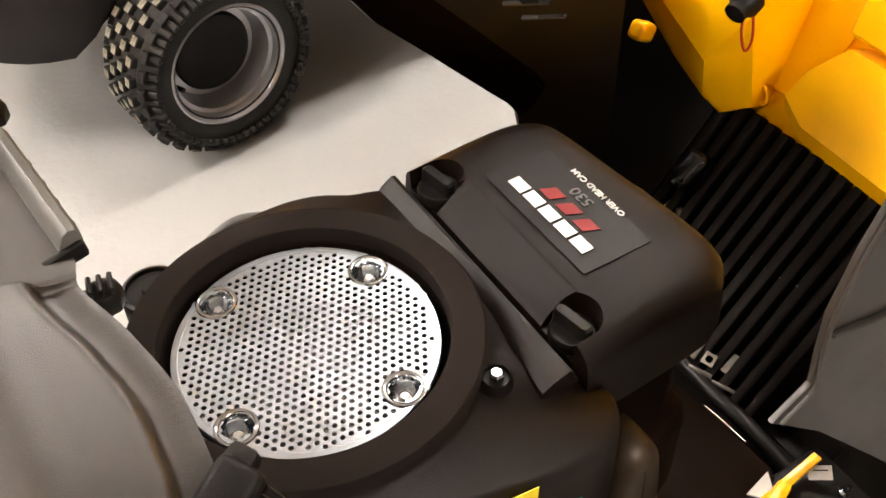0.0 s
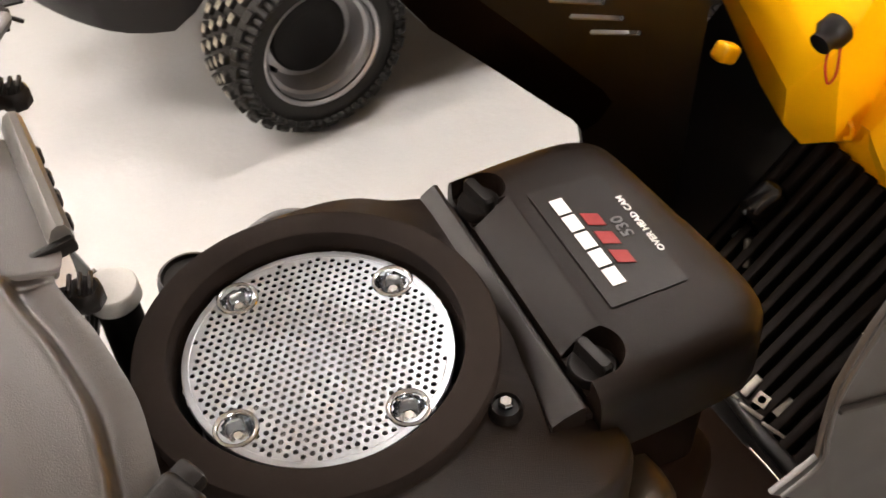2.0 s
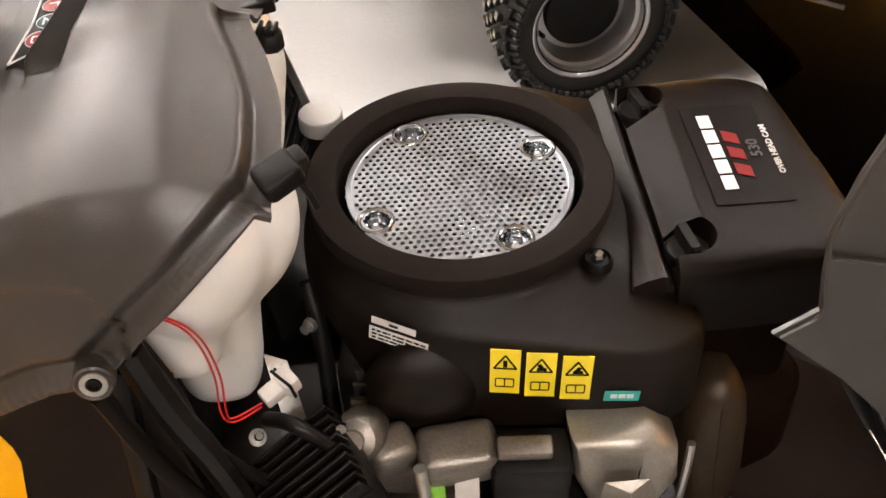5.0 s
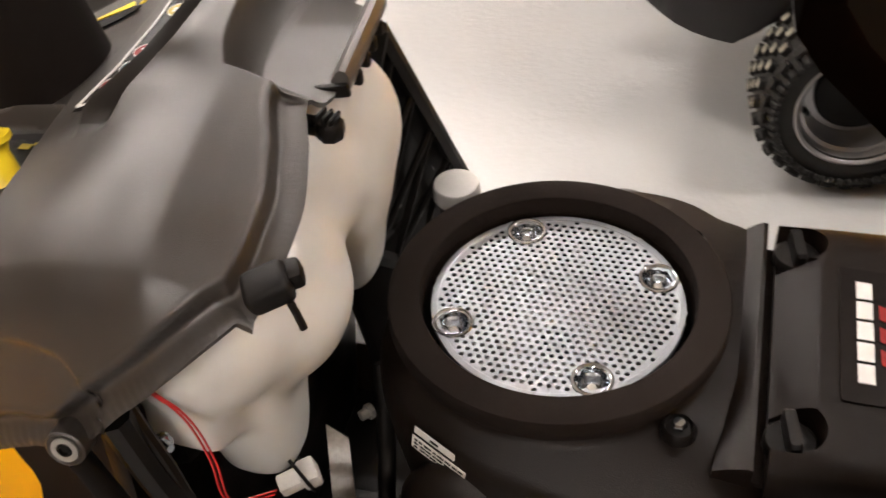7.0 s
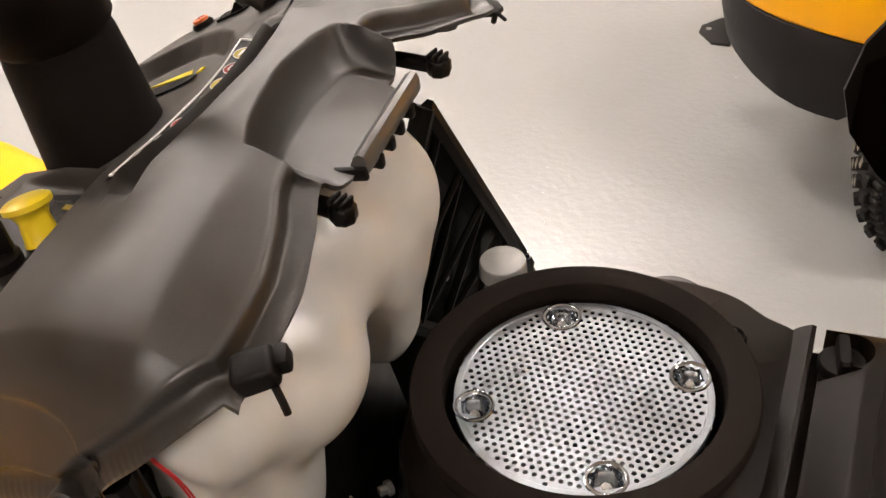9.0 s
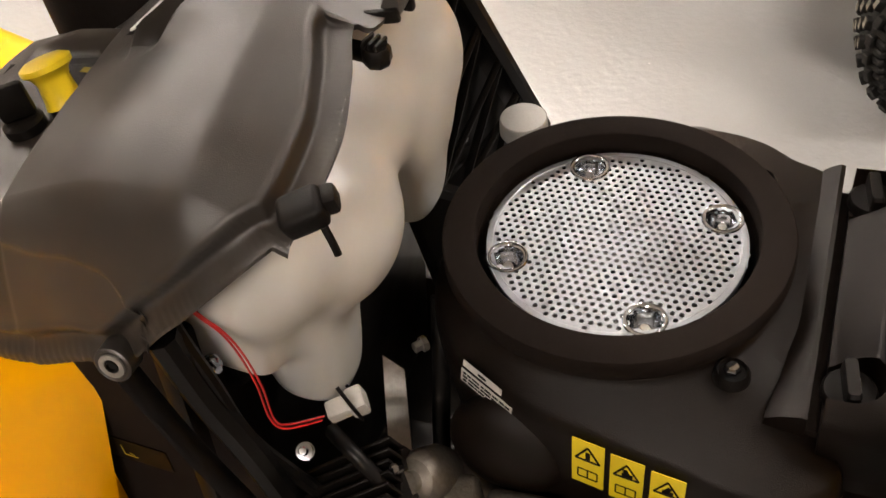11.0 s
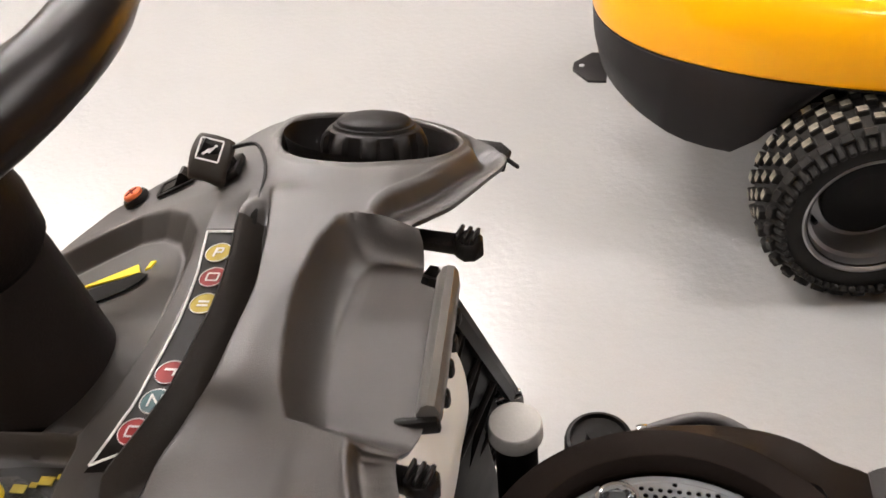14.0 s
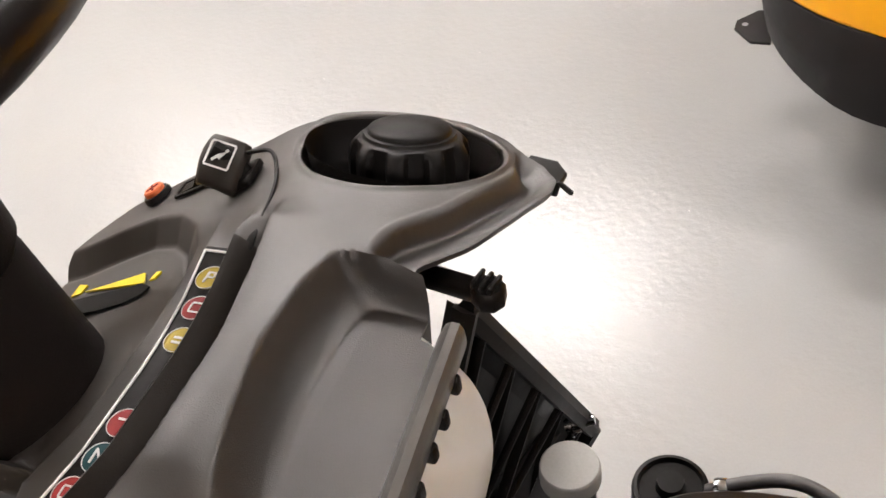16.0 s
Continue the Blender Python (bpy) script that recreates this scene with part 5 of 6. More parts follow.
for o in (0.0, 0.0034):
    part("red_wire", tube([(-0.200 - o, -0.192, 0.915), (-0.186 - o, -0.200, 0.906), (-0.172 - o, -0.2005, 0.893), (-0.165 - o, -0.200, 0.874), (-0.163 - o, -0.198, 0.842), (-0.167 - o, -0.194, 0.803), (-0.165, -0.186 - o, 0.787), (-0.150, -0.168 - o, 0.777)], 0.00075, 6, 6), WIRE, TR, "thin red wire")
part("loom_sleeve", tube([(-0.215, -0.196, 0.905), (-0.200, -0.206, 0.885), (-0.190, -0.207, 0.845), (-0.185, -0.203, 0.790), (-0.168, -0.195, 0.742), (-0.14, -0.19, 0.70)], 0.0052, 8, 6), BLKPAINT, TR, "black wiring sleeve")
m = pose(-0.141, -0.158, 0.777, 10, -12, 35)
b = rbox((0.022, 0.013, 0.011), m, 0.002)
rbox((0.012, 0.017, 0.015), m @ pose(0.010, 0, 0), 0.002, bm=b)
CN = part("wire_connector", b, NYLON, TR, "white nylon wire connector")
part("cable_tie", tube([m @ Vector((0.008, 0.009, 0.008)), m @ Vector((0.008, 0.009, -0.009)), m @ Vector((0.008, -0.009, -0.009)), m @ Vector((0.008, -0.009, 0.009)), m @ Vector((0.004, 0.004, 0.020))], 0.0013, 6, 1), BLACKP, CN)
# rectifier with cooling fins
m = pose(-0.122, -0.200, 0.715, 0, -30, 20)
b = rbox((0.085, 0.075, 0.022), m, 0.003)
REG = part("regulator", b, BLACKP, TR, "black finned voltage regulator")
for k in range(9):
    part("cooling_fin", rbox((0.085, 0.0028, 0.016), m @ pose(0, -0.034 + 0.0085 * k, 0.017), 0.0006, 1), BLACKP, REG)
part("regulator_tag", rbox((0.022, 0.008, 0.0006), m @ pose(-0.02, -0.034, 0.0255, 0, 0, 10), 0), STEEL, TR)
# bare steel bracket between tank and engine
b = slab([(-0.012, -0.075), (0.008, -0.075), (0.010, 0.050), (-0.006, 0.062)], 0.002, frame_at((-0.146, -0.095, 0.655), (0.93, -0.1, 0.35), (0.15, -0.75, 0.6)))
part("steel_bracket", b, STEEL, TR, "bare steel bracket strip")
part("black_hose", tube([(-0.150, -0.165, 0.755), (-0.130, -0.180, 0.766), (-0.103, -0.188, 0.742), (-0.084, -0.192, 0.710), (-0.068, -0.196, 0.655), (-0.05, -0.20, 0.56)], 0.0055, 10, 6), BLKPAINT, TR, "glossy black hose")
part("black_hose", tube([(-0.125, -0.03, 0.75), (-0.118, -0.06, 0.70), (-0.115, -0.09, 0.62), (-0.10, -0.12, 0.52)], 0.007, 10, 6), BLKPAINT, TR, "glossy black hose")
for k, (m_, o) in enumerate(((BLUEW, 0.0), (BLACKP, 0.006), (NYLON, 0.012), (BLACKP, -0.006))):
    part("loom_wire", tube([(-0.100 + o, -0.190, 0.630), (-0.075 + o, -0.198, 0.640 + o), (-0.05, -0.200 + o, 0.622), (-0.02, -0.19, 0.57)], 0.0020, 6, 5), m_, TR)
part("loom_plug", rbox((0.034, 0.016, 0.014), pose(-0.048, -0.200, 0.642, 20, 35, 25), 0.002), NYLON, TR, "white wiring plug")
part("low_warning_label", rbox((0.024, 0.001, 0.026), pose(0.030, -0.184, 0.612, -15, 0, 0), 0), YELI, TR, "yellow warning label low on the engine")
part("starter_box", rbox((0.11, 0.06, 0.07), pose(0.035, -0.150, 0.590, 0, 0, 4), 0.008), BLKPAINT, TR)

# yellow bodywork behind the dashboard
def fender(side):
    rings = []
    for k in range(13):
        a = radians(-12 + 15 * k)
        x = (-0.66 if side < 0 else -1.12) + 0.34 * math.cos(a)
        z = 0.40 + 0.30 * max(-0.3, math.sin(a))
        y0 = -0.02 + side * 0.24
        y1 = -0.02 + side * 0.43
        ym = (y0 + y1) / 2
        rings.append([Vector((x, y0, z)), Vector((x, ym, z + 0.02)), Vector((x, y1 - side * 0.02, z + 0.012)), Vector((x, y1, z - 0.02)), Vector((x, y1, z - 0.05)), Vector((x, y1 - side * 0.008, z - 0.05)), Vector((x, ym, z + 0.008)), Vector((x, y0, z - 0.012))])
    return loft(rings)


COWL = [(-0.345, 0.40), (-0.350, 0.66), (-0.372, 0.735), (-0.43, 0.765), (-0.53, 0.775), (-0.53, 0.40)]
part("body_cowl", loft([[Vector((x, y, z + dz)) for x, z in COWL] for y, dz in ((-0.190, -0.012), (-0.180, 0.0), (0.17, 0.0), (0.18, -0.012))]), YELLOW, TR, "glossy yellow bodywork below the dashboard")
FLANK = [(-0.160, 0.872), (-0.184, 0.868), (-0.220, 0.822), (-0.232, 0.790), (-0.275, 0.660), (-0.330, 0.520), (-0.345, 0.470), (-0.345, 0.42), (-0.16, 0.42)]
def flank_ring(back, keep):
    """One cross-section of the flared side; it draws in towards its front edge."""
    return [Vector((interp(z, [0.42, 0.68, 0.815, 0.872], [-0.355, -0.322, -0.299, -0.325]) - back, -0.16 + (y + 0.16) * keep, z)) for y, z in FLANK]


b = loft([[Vector((-0.62, y, z)) for y, z in FLANK], flank_ring(0.085, 1.0), flank_ring(0.05, 0.93), flank_ring(0.022, 0.76), flank_ring(0.0, 0.48)])
bmesh.ops.bevel(b, geom=[e for e in b.edges if e.calc_face_angle(0) > 0.9], offset=0.010, segments=3, affect="EDGES")
part("body_flank", b, YELLOW, TR, "glossy yellow flared body side", 50)
part("fender", fender(-1), YELLOW, TR, "glossy yellow rear wheel arch")
loop = [(-0.56, 0.02), (-0.56, 0.21), (-0.60, 0.236), (-0.80, 0.290), (-0.95, 0.300), (-0.95, 0.02)]
part("fender", slab(loop, 0.26, Matrix.Translation((0, 0, 0.70)), 0.03, 4), YELLOW, TR, "glossy yellow rear body panel")
for side in (-1, 1):
    part("rear_tyre", lathe([(0.10, -0.09), (0.20, -0.10), (0.235, -0.085), (0.245, -0.05), (0.245, 0.05), (0.235, 0.085), (0.20, 0.10), (0.10, 0.09)], 40, frame_at((-0.86, -0.02 + side * 0.32, 0.245), (1, 0, 0), (0, 1, 0))), RUBBER, TR, "black rear tyre")
for side in (-1, 1):
    part("front_tyre", lathe([(0.08, -0.07), (0.16, -0.078), (0.185, -0.06), (0.19, -0.03), (0.19, 0.03), (0.185, 0.06), (0.16, 0.078), (0.08, 0.07)], 40, frame_at((0.50, -0.02 + side * 0.36, 0.19), (1, 0, 0), (0, 1, 0))), RUBBER, TR, "black front tyre")
part("front_axle", tube([(0.50, -0.33, 0.22), (0.50, 0.30, 0.22)], 0.02, 10, 1), BLKPAINT, TR)
part("axle_mount", rbox((0.10, 0.12, 0.20), Matrix.Translation((0.50, -0.02, 0.31)), 0.01), BLKPAINT, TR)
part("rear_axle", tube([(-0.86, -0.3, 0.25), (-0.86, 0.28, 0.25)], 0.03, 10, 1), BLKPAINT, TR)
part("chassis_spine", rbox((1.0, 0.20, 0.16), Matrix.Translation((-0.35, -0.02, 0.33)), 0.01), BLKPAINT, TR)

# -- hood, tilted forward --
def pierced(outline, holes, depth, m):
    """A flat sheet with holes through it, given in x, y and placed by m."""
    bm = bmesh.new()
    edges = []
    for loop in [outline, *holes]:
        vs = [bm.verts.new((x, y, 0)) for x, y in loop]
        edges += [bm.edges.new((a, b_)) for a, b_ in zip(vs, vs[1:] + vs[:1])]
    bmesh.ops.triangle_fill(bm, use_beauty=True, use_dissolve=False, edges=edges)
    ret = bmesh.ops.extrude_face_region(bm, geom=bm.faces[:])
    bmesh.ops.translate(bm, verts=[v for v in ret["geom"] if isinstance(v, bmesh.types.BMVert)], vec=(0, 0, -depth))
    bm.transform(m)
    return bm


# far cheek: u runs forward along the sheet, v is the height
FARM = frame_at((0.32, 0.22, 0.0), (1, 0.27, 0), (0.27, -1, 0))
US = math.sqrt(1 + 0.27 ** 2)
slots = []
for k in range(7):
    u0, v0 = (0.329 - 0.0255 * k - 0.32) * US, 0.819 + 0.0275 * k
    ln, dv = 0.066, -0.031
    slots.append([(u0, v0 + 0.0025), (u0 - 0.002, v0), (u0, v0 - 0.0030), (u0 + ln, v0 - 0.0030 + dv), (u0 + ln + 0.002, v0 + dv), (u0 + ln, v0 + 0.0025 + dv)])
edge = [((x - 0.32) * US, z) for x, z in ((0.154, 1.03), (0.136, 1.003), (0.128, 0.968), (0.136, 0.935), (0.158, 0.904), (0.215, 0.842), (0.285, 0.764), (0.312, 0.735), (0.326, 0.716), (0.331, 0.695), (0.328, 0.66), (0.36, 0.58), (0.46, 0.44), (0.490, 0.46), (0.490, 0.83), (0.455, 0.98), (0.41, 1.06), (0.26, 1.07))]
HOOD = part("hood_far_cheek", pierced(edge, slots, 0.0035, FARM), BLACKP, TR, "black hood side panel with slanting vent slots", 30)
# the cheek flares outwards to the nose
part("hood_corner", slab([(0.0, 0.42), (0.40, 0.42), (0.40, 0.74), (0.25, 0.79), (0.0, 0.83)], 0.004, frame_at((0.488, 0.2655, 0.0), (0.43, 0.90, 0), (0.90, -0.43, 0)), 0.0008), BLACKP, HOOD)
# dull flange along that cheek's free edge
b = bmesh.new()
fl = [Vector((x, 0.22 + 0.27 * (x - 0.32), z)) for x, z in ((0.138, 0.99), (0.136, 0.938), (0.158, 0.904), (0.215, 0.842), (0.285, 0.764), (0.312, 0.735), (0.327, 0.712))]
rows = [[b.verts.new(p + Vector((0.0, -0.004, 0.0))), b.verts.new(p + Vector((0.012, -0.010, 0.012))), b.verts.new(p + Vector((0.028, -0.006, 0.026)))] for p in fl]
for r0, r1 in zip(rows, rows[1:]):
    for i in range(2):
        b.faces.new((r0[i], r0[i + 1], r1[i + 1], r1[i]))
bmesh.ops.solidify(b, geom=b.faces[:], thickness=0.002)
part("hood_flange", b, BROWN, HOOD, "dull brown-black flange of the hood")
# near cheek
NEARM = frame_at((0.0, -0.240, 0.0), (1, 0, 0), (0, -1, 0))
edge = [(0.156, 0.889), (0.165, 0.881), (0.206, 0.842), (0.286, 0.749), (0.325, 0.703), (0.46, 0.50), (0.62, 0.58), (0.66, 0.75), (0.58, 0.95), (0.42, 1.16), (0.22, 1.18), (0.205, 1.09), (0.189, 1.035), (0.179, 1.003), (0.172, 0.965), (0.175, 0.932), (0.179, 0.906)]
NC = part("hood_near_cheek", slab(edge, 0.004, NEARM, 0.0012), DASH, TR, "grey-brown plastic hood side panel")
part("cheek_rib", tube([(0.176, -0.242, 0.950), (0.23, -0.2425, 0.938), (0.30, -0.243, 0.938), (0.40, -0.243, 0.96)], 0.0022, 8, 5, flat=0.6), DASH, NC)
part("cheek_edge", tube([(0.160, -0.2425, 0.889), (0.179, -0.2425, 0.906), (0.175, -0.2425, 0.932), (0.172, -0.2425, 0.965), (0.179, -0.2425, 1.003), (0.189, -0.2425, 1.035), (0.205, -0.2425, 1.09)], 0.0014, 8, 4), DASH, NC)
# grille: ribs run up the sloping nose, spaced across it
lo, hi = Vector((0.452, 0, 0.420)), Vector((0.632, 0, 0.634))
n_ribs = 21
for k in range(n_ribs):
    y = -0.20 + 0.405 * k / (n_ribs - 1)
    foot = lo if y > -0.05 else lo.lerp(hi, 0.45)
    head = lo.lerp(hi, 0.92)
    mid = (foot + head) / 2
    d = head - foot
    rb = rbox((d.length, 0.0118, 0.022), frame_at((mid.x, y, mid.z), d, (-d.z, 0, d.x)), 0.003, 2)
    part("grille_rib", rb, RIBP, TR, "black grille rib" if k == 0 else "")
for t, w in ((0.0, 0.016), (0.62, 0.008), (1.0, 0.012)):
    c = lo.lerp(hi, t) + Vector((0.018, 0, -0.016))
    part("grille_crossbar", rbox((0.016, 0.51, w), Matrix.Translation((c.x, 0.048, c.z)), 0.003), BLKPAINT, TR)
part("grille_side_panel", rbox((0.36, 0.20, 0.008), frame_at((0.545, 0.312, 0.545), hi - lo, (-(hi - lo).z, 0, (hi - lo).x)), 0.002), BLACKP, TR, "black panel beside the grille")
# solid sheet added to keep the bright floor out of the rib gaps
part("grille_backing", rbox((0.40, 0.46, 0.004), frame_at((0.560, 0.1075, 0.498), hi - lo, (-(hi - lo).z, 0, (hi - lo).x)), 0.001), RIBP, TR, "dark sheet added behind the grille ribs")
# yellow nose moulding, seen from inside
def nose():
    bm = bmesh.new()
    up = Vector((0.351, 0, 0.936)).normalized()
    o = Vector((0.628, 0.0, 0.612))
    inn = Vector((-0.936, 0, 0.351)).normalized()
    m = frame_at(o, (0, 1, 0), -inn)
    # faceted lamp housing, a stepped web and the large lobe beside it
    def at(y, h, dep):
        return o + Vector((0, 1, 0)) * y + up * h + inn * dep
    def hull(pts):
        own = bmesh.new()
        for y, h, dep in pts:
            own.verts.new(at(y, h, dep))
        bmesh.ops.convex_hull(own, input=own.verts)
        bmesh.ops.dissolve_limit(own, angle_limit=radians(7), verts=own.verts, edges=own.edges)
        merge(bm, own)
    front = [(0.50, 0.125, 0.060), (0.370, 0.061, 0.060), (0.330, 0.047, 0.060), (0.270, 0.018, 0.060), (0.222, -0.004, 0.050), (0.205, -0.017, 0.030), (0.172, 0.010, 0.028), (0.172, 0.036, 0.014), (0.178, 0.13, 0.014),
             (0.218, 0.042, 0.080), (0.186, 0.110, 0.080), (0.18, 0.30, 0.072), (0.48, 0.30, 0.070), (0.40, 0.10, 0.074)]
    hull(front + [(y, h, -0.004) for y, h, dep in front[:9]] + [(0.18, 0.30, -0.004), (0.50, 0.30, -0.004)])
    hull([(0.185, 0.030, 0.004), (0.150, 0.034, 0.006), (0.132, 0.050, 0.008), (0.115, 0.115, 0.008), (0.12, 0.24, 0.010), (0.21, 0.24, 0.010), (0.185, 0.030, -0.004), (0.13, 0.03, -0.004), (0.12, 0.24, -0.004), (0.21, 0.24, -0.004)])
    low = [(0.136, 0.026), (0.103, 0.008), (0.052, 0.003), (-0.002, 0.001), (-0.10, 0.0), (-0.22, 0.012)]
    high = [(0.128, 0.078), (0.097, 0.120), (0.045, 0.116), (-0.10, 0.12), (-0.22, 0.13)]
    hull([(y, h, 0.024) for y, h in low] + [(y, h + 0.02, 0.040) for y, h in low[:5]] + [(y, h, 0.036) for y, h in high] + [(y, h, -0.004) for y, h in low + high])
    own = rbox((0.56, 0.42, 0.010), Matrix.Translation((0, 0, 0)), 0.003)
    mm = Matrix(((0, up.x, -inn.x, o.x + up.x * 0.20 - inn.x * 0.004), (1, up.y, -inn.y, 0.035), (0, up.z, -inn.z, o.z + up.z * 0.20 - inn.z * 0.004), (0, 0, 0, 1)))
    own.transform(mm)
    merge(bm, own)
    # raised web between the lamps
    own = rbox((0.10, 0.16, 0.030), None, 0.008, 3)
    own.transform(Matrix(((0, up.x, -inn.x, o.x + up.x * 0.21 + inn.x * 0.02), (1, 0, 0, 0.06), (0, up.z, -inn.z, o.z + up.z * 0.21 + inn.z * 0.02), (0, 0, 0, 1))))
    merge(bm, own)
    return bm


NOSE = part("hood_nose", nose(), YPLAST, TR, "yellow plastic hood nose seen from inside", 24)
part("nose_ring", tube([Vector((0.618, 0.172, 0.642)) + Vector((0, 0.0085 * math.cos(a), 0.0105 * math.sin(a))) for a in [2 * math.pi * k / 16 for k in range(16)]], 0.0028, 8, 1, True), YPLAST, NOSE, "small yellow moulded eye")
part("nose_peg", rbox((0.030, 0.020, 0.022), pose(0.545, 0.293, 0.684, 0, 30, 10), 0.006, 3), YPLAST, NOSE, "stubby yellow peg")
b = lathe([(0, 0), (0.016, 0), (0.016, 0.012), (0.011, 0.018), (0.011, 0.026), (0, 0.027)], 20, frame_at((0.562, 0.170, 0.785), (0, 1, 0), (-0.9, -0.2, -0.3)))
LMP = part("headlamp_holder", b, BLKPAINT, NOSE, "black headlamp bulb holder")
part("lamp_wire", tube([(0.553, 0.166, 0.776), (0.545, 0.158, 0.758), (0.546, 0.150, 0.740), (0.551, 0.148, 0.752), (0.556, 0.157, 0.774)], 0.0013, 6, 5), WIRE, LMP, "thin red loop of wire")
part("nose_cord", tube([(0.565, 0.158, 0.534), (0.560, 0.128, 0.512), (0.557, 0.098, 0.500), (0.556, 0.062, 0.498), (0.562, 0.02, 0.505)], 0.0008, 5, 6), WHITEI, TR, "thin pale cord across the grille")
# hinge frame with its alloy clips
part("hinge_bar", tube([(0.43, 0.115, 0.425), (0.442, 0.07, 0.425), (0.440, 0.006, 0.425), (0.442, -0.048, 0.425), (0.44, -0.12, 0.42)], 0.009, 10, 4), BLKPAINT, TR, "glossy black hinge bar")
HB = frame_at((0.452, 0.034, 0.436), (0.30, -0.95, 0.0), (-0.45, -0.15, 0.88))
for u, v, sx, sy in ((-0.014, 0.012, 0.010, 0.026), (0.022, 0.014, 0.012, 0.024)):
    part("hinge_clip", rbox((sx, sy, 0.004), HB @ pose(u, v, 0.004, 12, 0, -8), 0.0012), ALU, TR, "dull metal hinge clip")
own = pierced([(-0.007, -0.007), (0.007, -0.007), (0.007, 0.007), (-0.007, 0.007)], [ring2d(0, 0, 0.0042, 0.0042, 16)], 0.004, HB @ pose(0.004, 0.006, 0.009))
part("hinge_nut", own, ALU, TR, "square metal nut plate")
for k, (u0, u1, w) in enumerate(((-0.034, -0.016, 0.003), (-0.012, 0.016, 0.005), (0.018, 0.050, 0.004))):
    part("hinge_plate", rbox((u1 - u0, w, 0.003), HB @ pose((u0 + u1) / 2, -0.008 - 0.002 * k, 0.006, 25, 0, 3), 0.001), ALU, TR, "dull metal hinge leaf")
SHIELD = [(0.23, -0.20), (0.36, -0.20), (0.41, -0.105), (0.407, -0.04), (0.402, 0.006), (0.399, 0.06), (0.30, 0.14), (0.23, 0.12)]
part("shield_edge", tube([(0.4055, -0.015, 0.4515), (0.408, -0.04, 0.4515), (0.4095, -0.07, 0.4515)], 0.0008, 6, 3), STEEL, TR, "thin bright edge of the guide plate")
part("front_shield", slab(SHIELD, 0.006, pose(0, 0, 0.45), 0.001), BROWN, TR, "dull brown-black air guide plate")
part("grille_bracket", rbox((0.020, 0.010, 0.034), pose(0.524, 0.167, 0.506, -25, 35, 20), 0.0045, 3), ALU, TR, "dull grey metal bracket")
part("cheek_dark_post", rbox((0.052, 0.034, 0.125), pose(0.566, 0.186, 0.520, 0, -30, 0), 0.014, 5), GLOSSB, TR, "glossy black moulded bracket")
part("bracket_nub", rbox((0.016, 0.014, 0.018), pose(0.530, 0.190, 0.505, 0, -30, 0), 0.003, 2), STEEL, TR)
# battery corner with its brass-coloured bracket and paper tag
b = rbox((0.075, 0.010, 0.004), pose(0.408, -0.130, 0.465, 0, -8, 4), 0.001)
rbox((0.034, 0.014, 0.010), pose(0.385, -0.136, 0.462, 0, 0, 20), 0.003, 2, bm=b)
part("fuse_holder", b, YPLAST, TR, "yellow fuse holder")
tag = part("fuse_tag", rbox((0.022, 0.014, 0.0006), pose(0.437, -0.140, 0.464, 20, -10, -40), 0), NYLON, TR, "small paper tag")
part("tag_print", rbox((0.014, 0.0012, 0.0004), pose(0.437, -0.140, 0.4646, 20, -10, -40) @ pose(0, 0.002, 0), 0), BLACKI, tag)
part("white_corner", slab([(-0.014, -0.012), (0.014, -0.012), (0.002, 0.016)], 0.003, pose(0.381, -0.121, 0.464, 12, 0, -50)), NYLON, TR, "white plastic corner")
part("battery", rbox((0.14, 0.12, 0.10), Matrix.Translation((0.40, -0.17, 0.40)), 0.008), BLACKP, TR, "black battery box")
for bx, by in ((0.445, -0.163), (0.432, -0.170)):
    part("battery_bolt", lathe([(0, 0), (0.005, 0), (0.005, 0.005), (0.0028, 0.005), (0.0028, 0.016), (0, 0.016)], 10, pose(bx, by, 0.450, 15, 10, 0)), BRIGHT, TR, "bright battery terminal bolt")

# ---- the other ride-on mower ----
MW = thing("ride_on_mower", (0.6, 1.6, 0), "yellow ride-on mower with a dark grey skirt, parked beside the tractor", "ride-on mower")


def plan(grow, a=0.786, b=0.386, n=2.6, back=1.35):
    """Half-round nose towards -x, straight flanks behind."""
    pts = []
    for k in range(41):
        th = math.pi / 2 + math.pi * k / 40
        c, s = math.cos(th), math.sin(th)
        pts.append((0.62 + (a + grow) * math.copysign(abs(c) ** (2 / n), c), 1.6 + (b + grow) * math.copysign(abs(s) ** (2 / n), s)))
    return [(back, 1.6 + b + grow)] + pts + [(back, 1.6 - b - grow)]


def skirt_bottom(x):
    return interp(x, [-0.18, -0.10, -0.06, -0.01, 0.04, 0.105, 0.135, 0.17, 0.205, 0.24, 0.75, 0.8, 1.4], [0.300, 0.268, 0.251, 0.234, 0.226, 0.228, 0.252, 0.29, 0.345, 0.40, 0.40, 0.26, 0.25])


rings = []
for t, g in ((0.0, -0.035), (0.06, -0.012), (0.5, 0.0), (0.97, 0.002), (1.0, -0.004)):
    rings.append([Vector((x, y, skirt_bottom(x) + (0.411 - skirt_bottom(x)) * t)) for x, y in plan(g)])
part("skirt", loft(rings), SKIRT, MW, "dark grey plastic skirt", 50)
rings = []
for z, g in ((0.410, -0.006), (0.412, 0.002), (0.418, 0.004), (0.50, 0.002), (0.540, -0.004), (0.556, -0.016), (0.562, -0.022), (0.60, -0.026), (0.66, -0.05), (0.72, -0.10), (0.76, -0.18), (0.77, -0.26)):
    rings.append([Vector((x, y, z)) for x, y in plan(g)])
part("hood", loft(rings), YELLOW, MW, "glossy yellow hood with a rounded nose", 60)
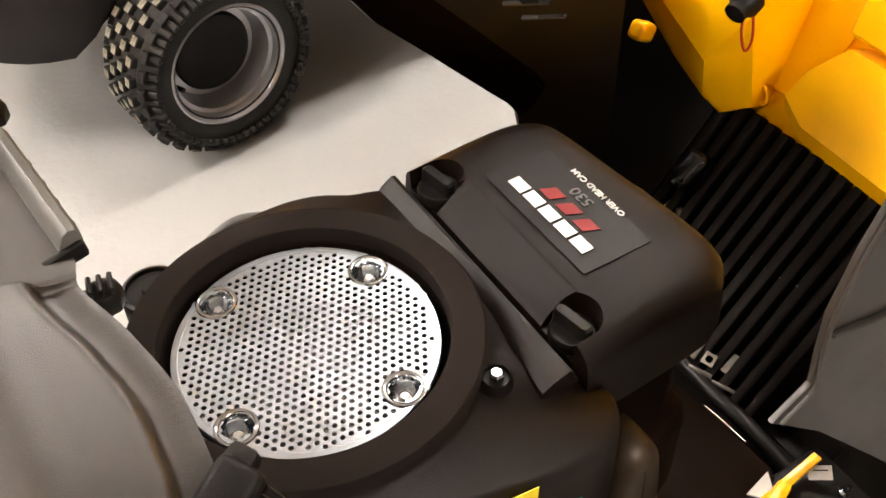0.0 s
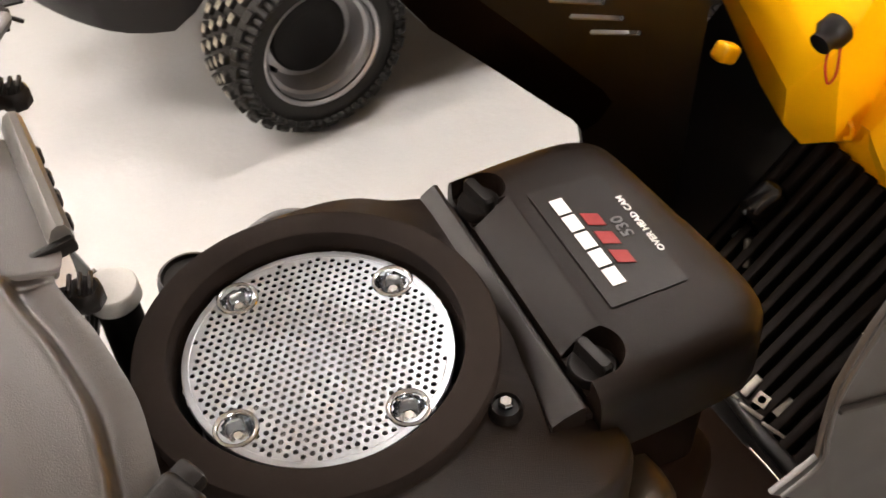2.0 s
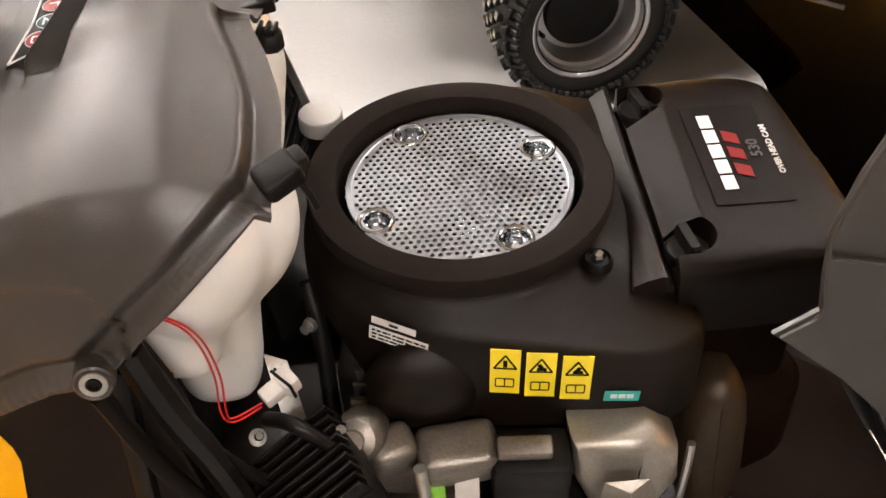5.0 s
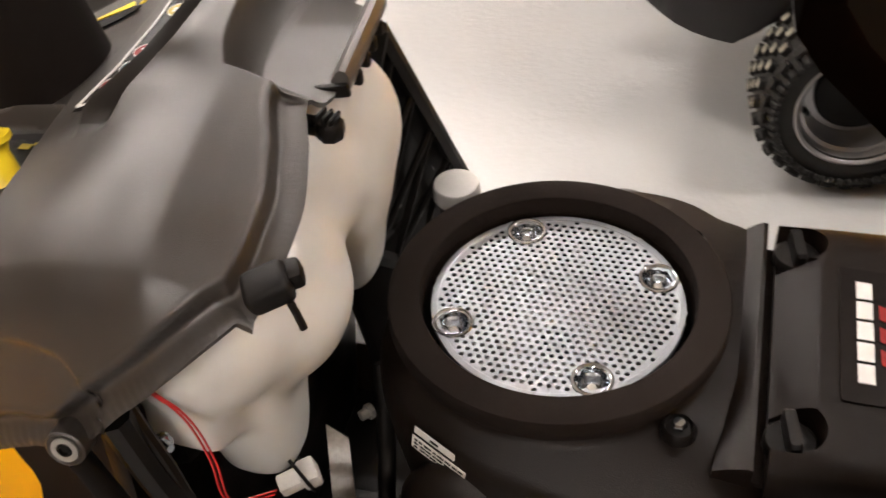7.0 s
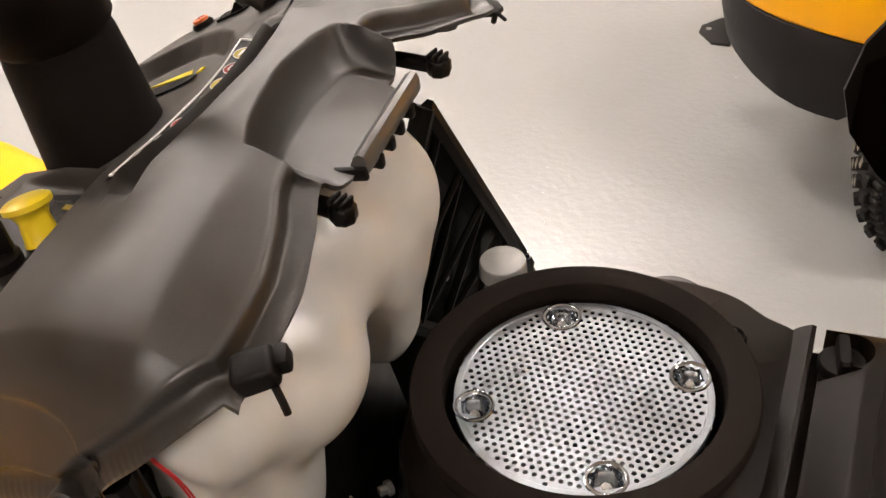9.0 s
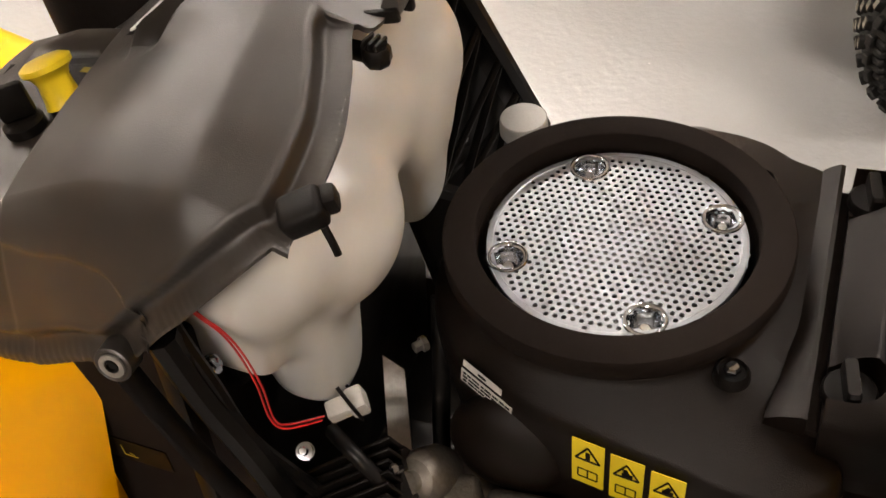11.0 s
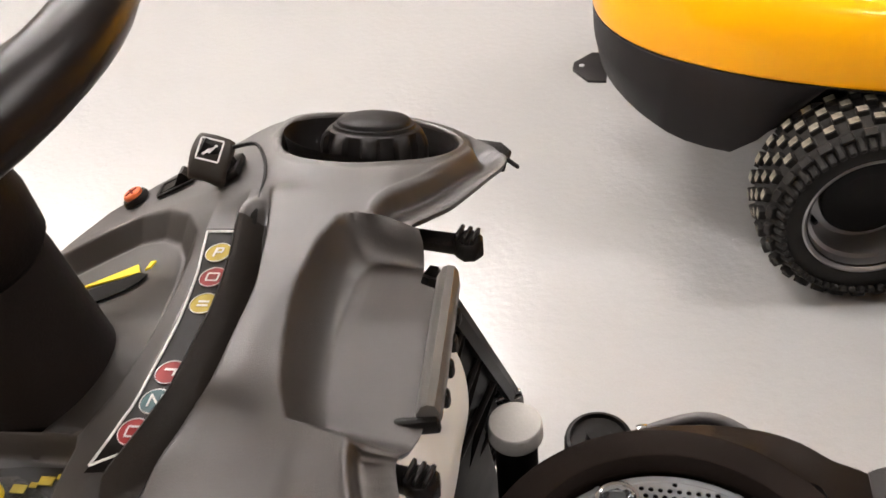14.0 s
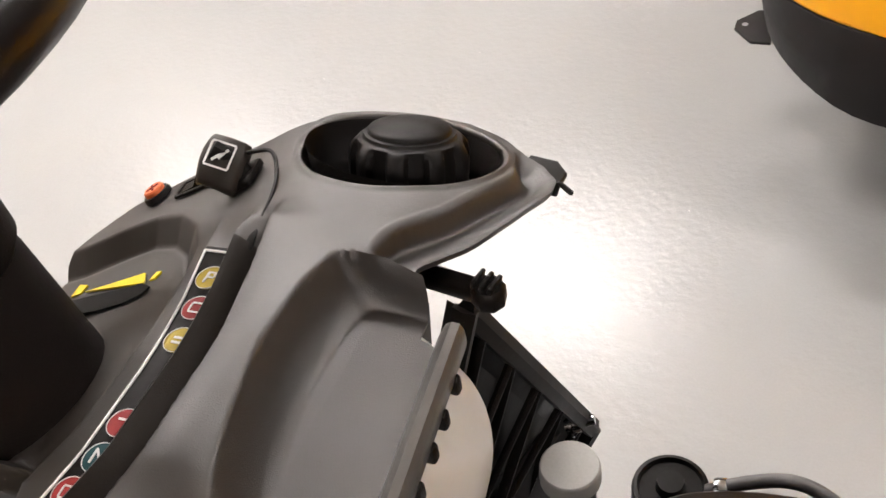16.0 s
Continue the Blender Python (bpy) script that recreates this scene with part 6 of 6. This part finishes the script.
b = slab([(-0.02, -0.058), (0.018, -0.058), (0.054, -0.014), (0.054, 0.014), (0.018, 0.058), (-0.02, 0.058)], 0.006, frame_at((-0.156, 1.60, 0.226), (-1, 0, 0), (0, 0, 1)), 0.001)
part("tow_lug", b, SKIRT, MW, "black steel towing lug")
part("lug_hole", lathe([(0, 0), (0.006, 0), (0.006, 0.001), (0, 0.001)], 14, pose(-0.192, 1.60, 0.2265)), FLOOR, MW)
part("underbody", rbox((1.15, 0.50, 0.20), Matrix.Translation((0.72, 1.60, 0.35)), 0.03), BLKPAINT, MW)


def mower_wheel(x, y, R, w, pieces=False, steer=0.0):
    m = Matrix.Translation((x, y, R)) @ Matrix.Rotation(steer, 4, "Z") @ frame_at((0, 0, 0), (1, 0, 0), (0, -1, 0))
    k = R / 0.195
    prof = [(0.112, -0.44), (0.118, -0.475), (0.135, -0.515), (0.160, -0.50), (0.178, -0.42), (0.1835, -0.30), (0.1845, 0.30), (0.178, 0.42), (0.160, 0.50), (0.135, 0.515), (0.118, 0.475), (0.112, 0.44)]
    tyre = part("tyre", lathe([(r * k, h * w) for r, h in prof], 72, m), RUBBER, MW, "black turf tyre with dusty tread blocks")
    # tread blocks with dusty faces, then shoulder bars down the side wall
    block = rbox((0.016 * k, 0.0205 * k, 0.132 * w), None, 0.0018, 1)
    for f in block.faces:
        f.material_index = 1 if f.normal.x > 0.9 else 0
    edge_block = rbox((0.015 * k, 0.0225 * k, 0.105 * w), None, 0.0016, 1)
    bar = rbox((0.030 * k, 0.013 * k, 0.012), None, 0.003, 1)
    place = []
    for row, h in enumerate((-0.435, -0.285, -0.095, 0.095, 0.285, 0.435)):
        for i in range(30):
            a = 2 * math.pi * (i + 0.5 * (row % 2)) / 30
            lean = (34 if h > 0 else -34) if abs(h) > 0.4 else 0
            place.append((2 if lean else 0, m @ Matrix.Rotation(a, 4, "Z") @ pose((0.1775 if lean else 0.1868) * k, 0, h * w, 0, -lean, 0)))
    for i in range(60):
        for s in (-1, 1):
            place.append((1, m @ Matrix.Rotation(2 * math.pi * i / 60, 4, "Z") @ pose(0.163 * k, 0, s * 0.490 * w, 0, s * 60, 0)))
    if pieces:
        data = []
        for nm, bm_, mats in (("tread_block", block, (RUBBER, LUGTOP)), ("shoulder_bar", bar, (RUBBER,)), ("edge_block", edge_block, (RUBBER,))):
            me = bpy.data.meshes.new(nm)
            bm_.to_mesh(me)
            bm_.free()
            for mt in mats:
                me.materials.append(mt)
            data.append(me)
        for q, mm in place:
            ob = new(data[q].name, data[q])
            ob.parent = tyre
            ob.matrix_local = Matrix.Translation(-ROOT[tyre.name]) @ mm
            tagged(ob)
    else:
        joined = bmesh.new()
        for q, mm in place:
            merge(joined, rbox((0.016 * k, 0.0245 * k, 0.15 * w) if q != 1 else (0.030 * k, 0.013 * k, 0.012), mm, 0))
        tagged(part("tread_block", joined, RUBBER, tyre), kind="stuff")
        for spare in (block, bar, edge_block):
            spare.free()
    rim = part("rim", lathe([(r * k, h * w) for r, h in ((0.1170, 0.43), (0.1225, 0.475), (0.1235, 0.492), (0.1205, 0.502), (0.1165, 0.480), (0.1120, 0.40), (0.1100, 0.33), (0.1030, 0.305), (0.0985, 0.20), (0.0960, 0.06), (0.0935, 0.0), (0.0, 0.0))], 56, m), RIM, MW, "silver painted steel rim")
    part("hub_cap", lathe([(r * k, h * w) for r, h in ((0.0800, 0.005), (0.0800, 0.06), (0.0760, 0.09), (0.056, 0.105), (0.052, 0.090), (0.0, 0.094))], 40, m), BLACKP, rim, "black plastic hub cap")
    part("valve", tube([m @ Vector((-0.100 * k, -0.02, 0.22 * w)), m @ Vector((-0.094 * k, -0.02, 0.36 * w))], 0.005, 8, 1), BLACKP, rim)


mower_wheel(0.3412, 1.2332, 0.1952, 0.1417, True, 0.1556)
mower_wheel(0.352, 2.00, 0.195, 0.150)
mower_wheel(1.20, 1.24, 0.22, 0.20)
mower_wheel(1.20, 1.96, 0.22, 0.20)
part("axle", tube([(0.358, 1.26, 0.2), (0.358, 2.0, 0.195)], 0.02, 10, 1), BLKPAINT, MW)
part("axle", tube([(1.20, 1.24, 0.22), (1.20, 1.96, 0.22)], 0.02, 10, 1), BLKPAINT, MW)
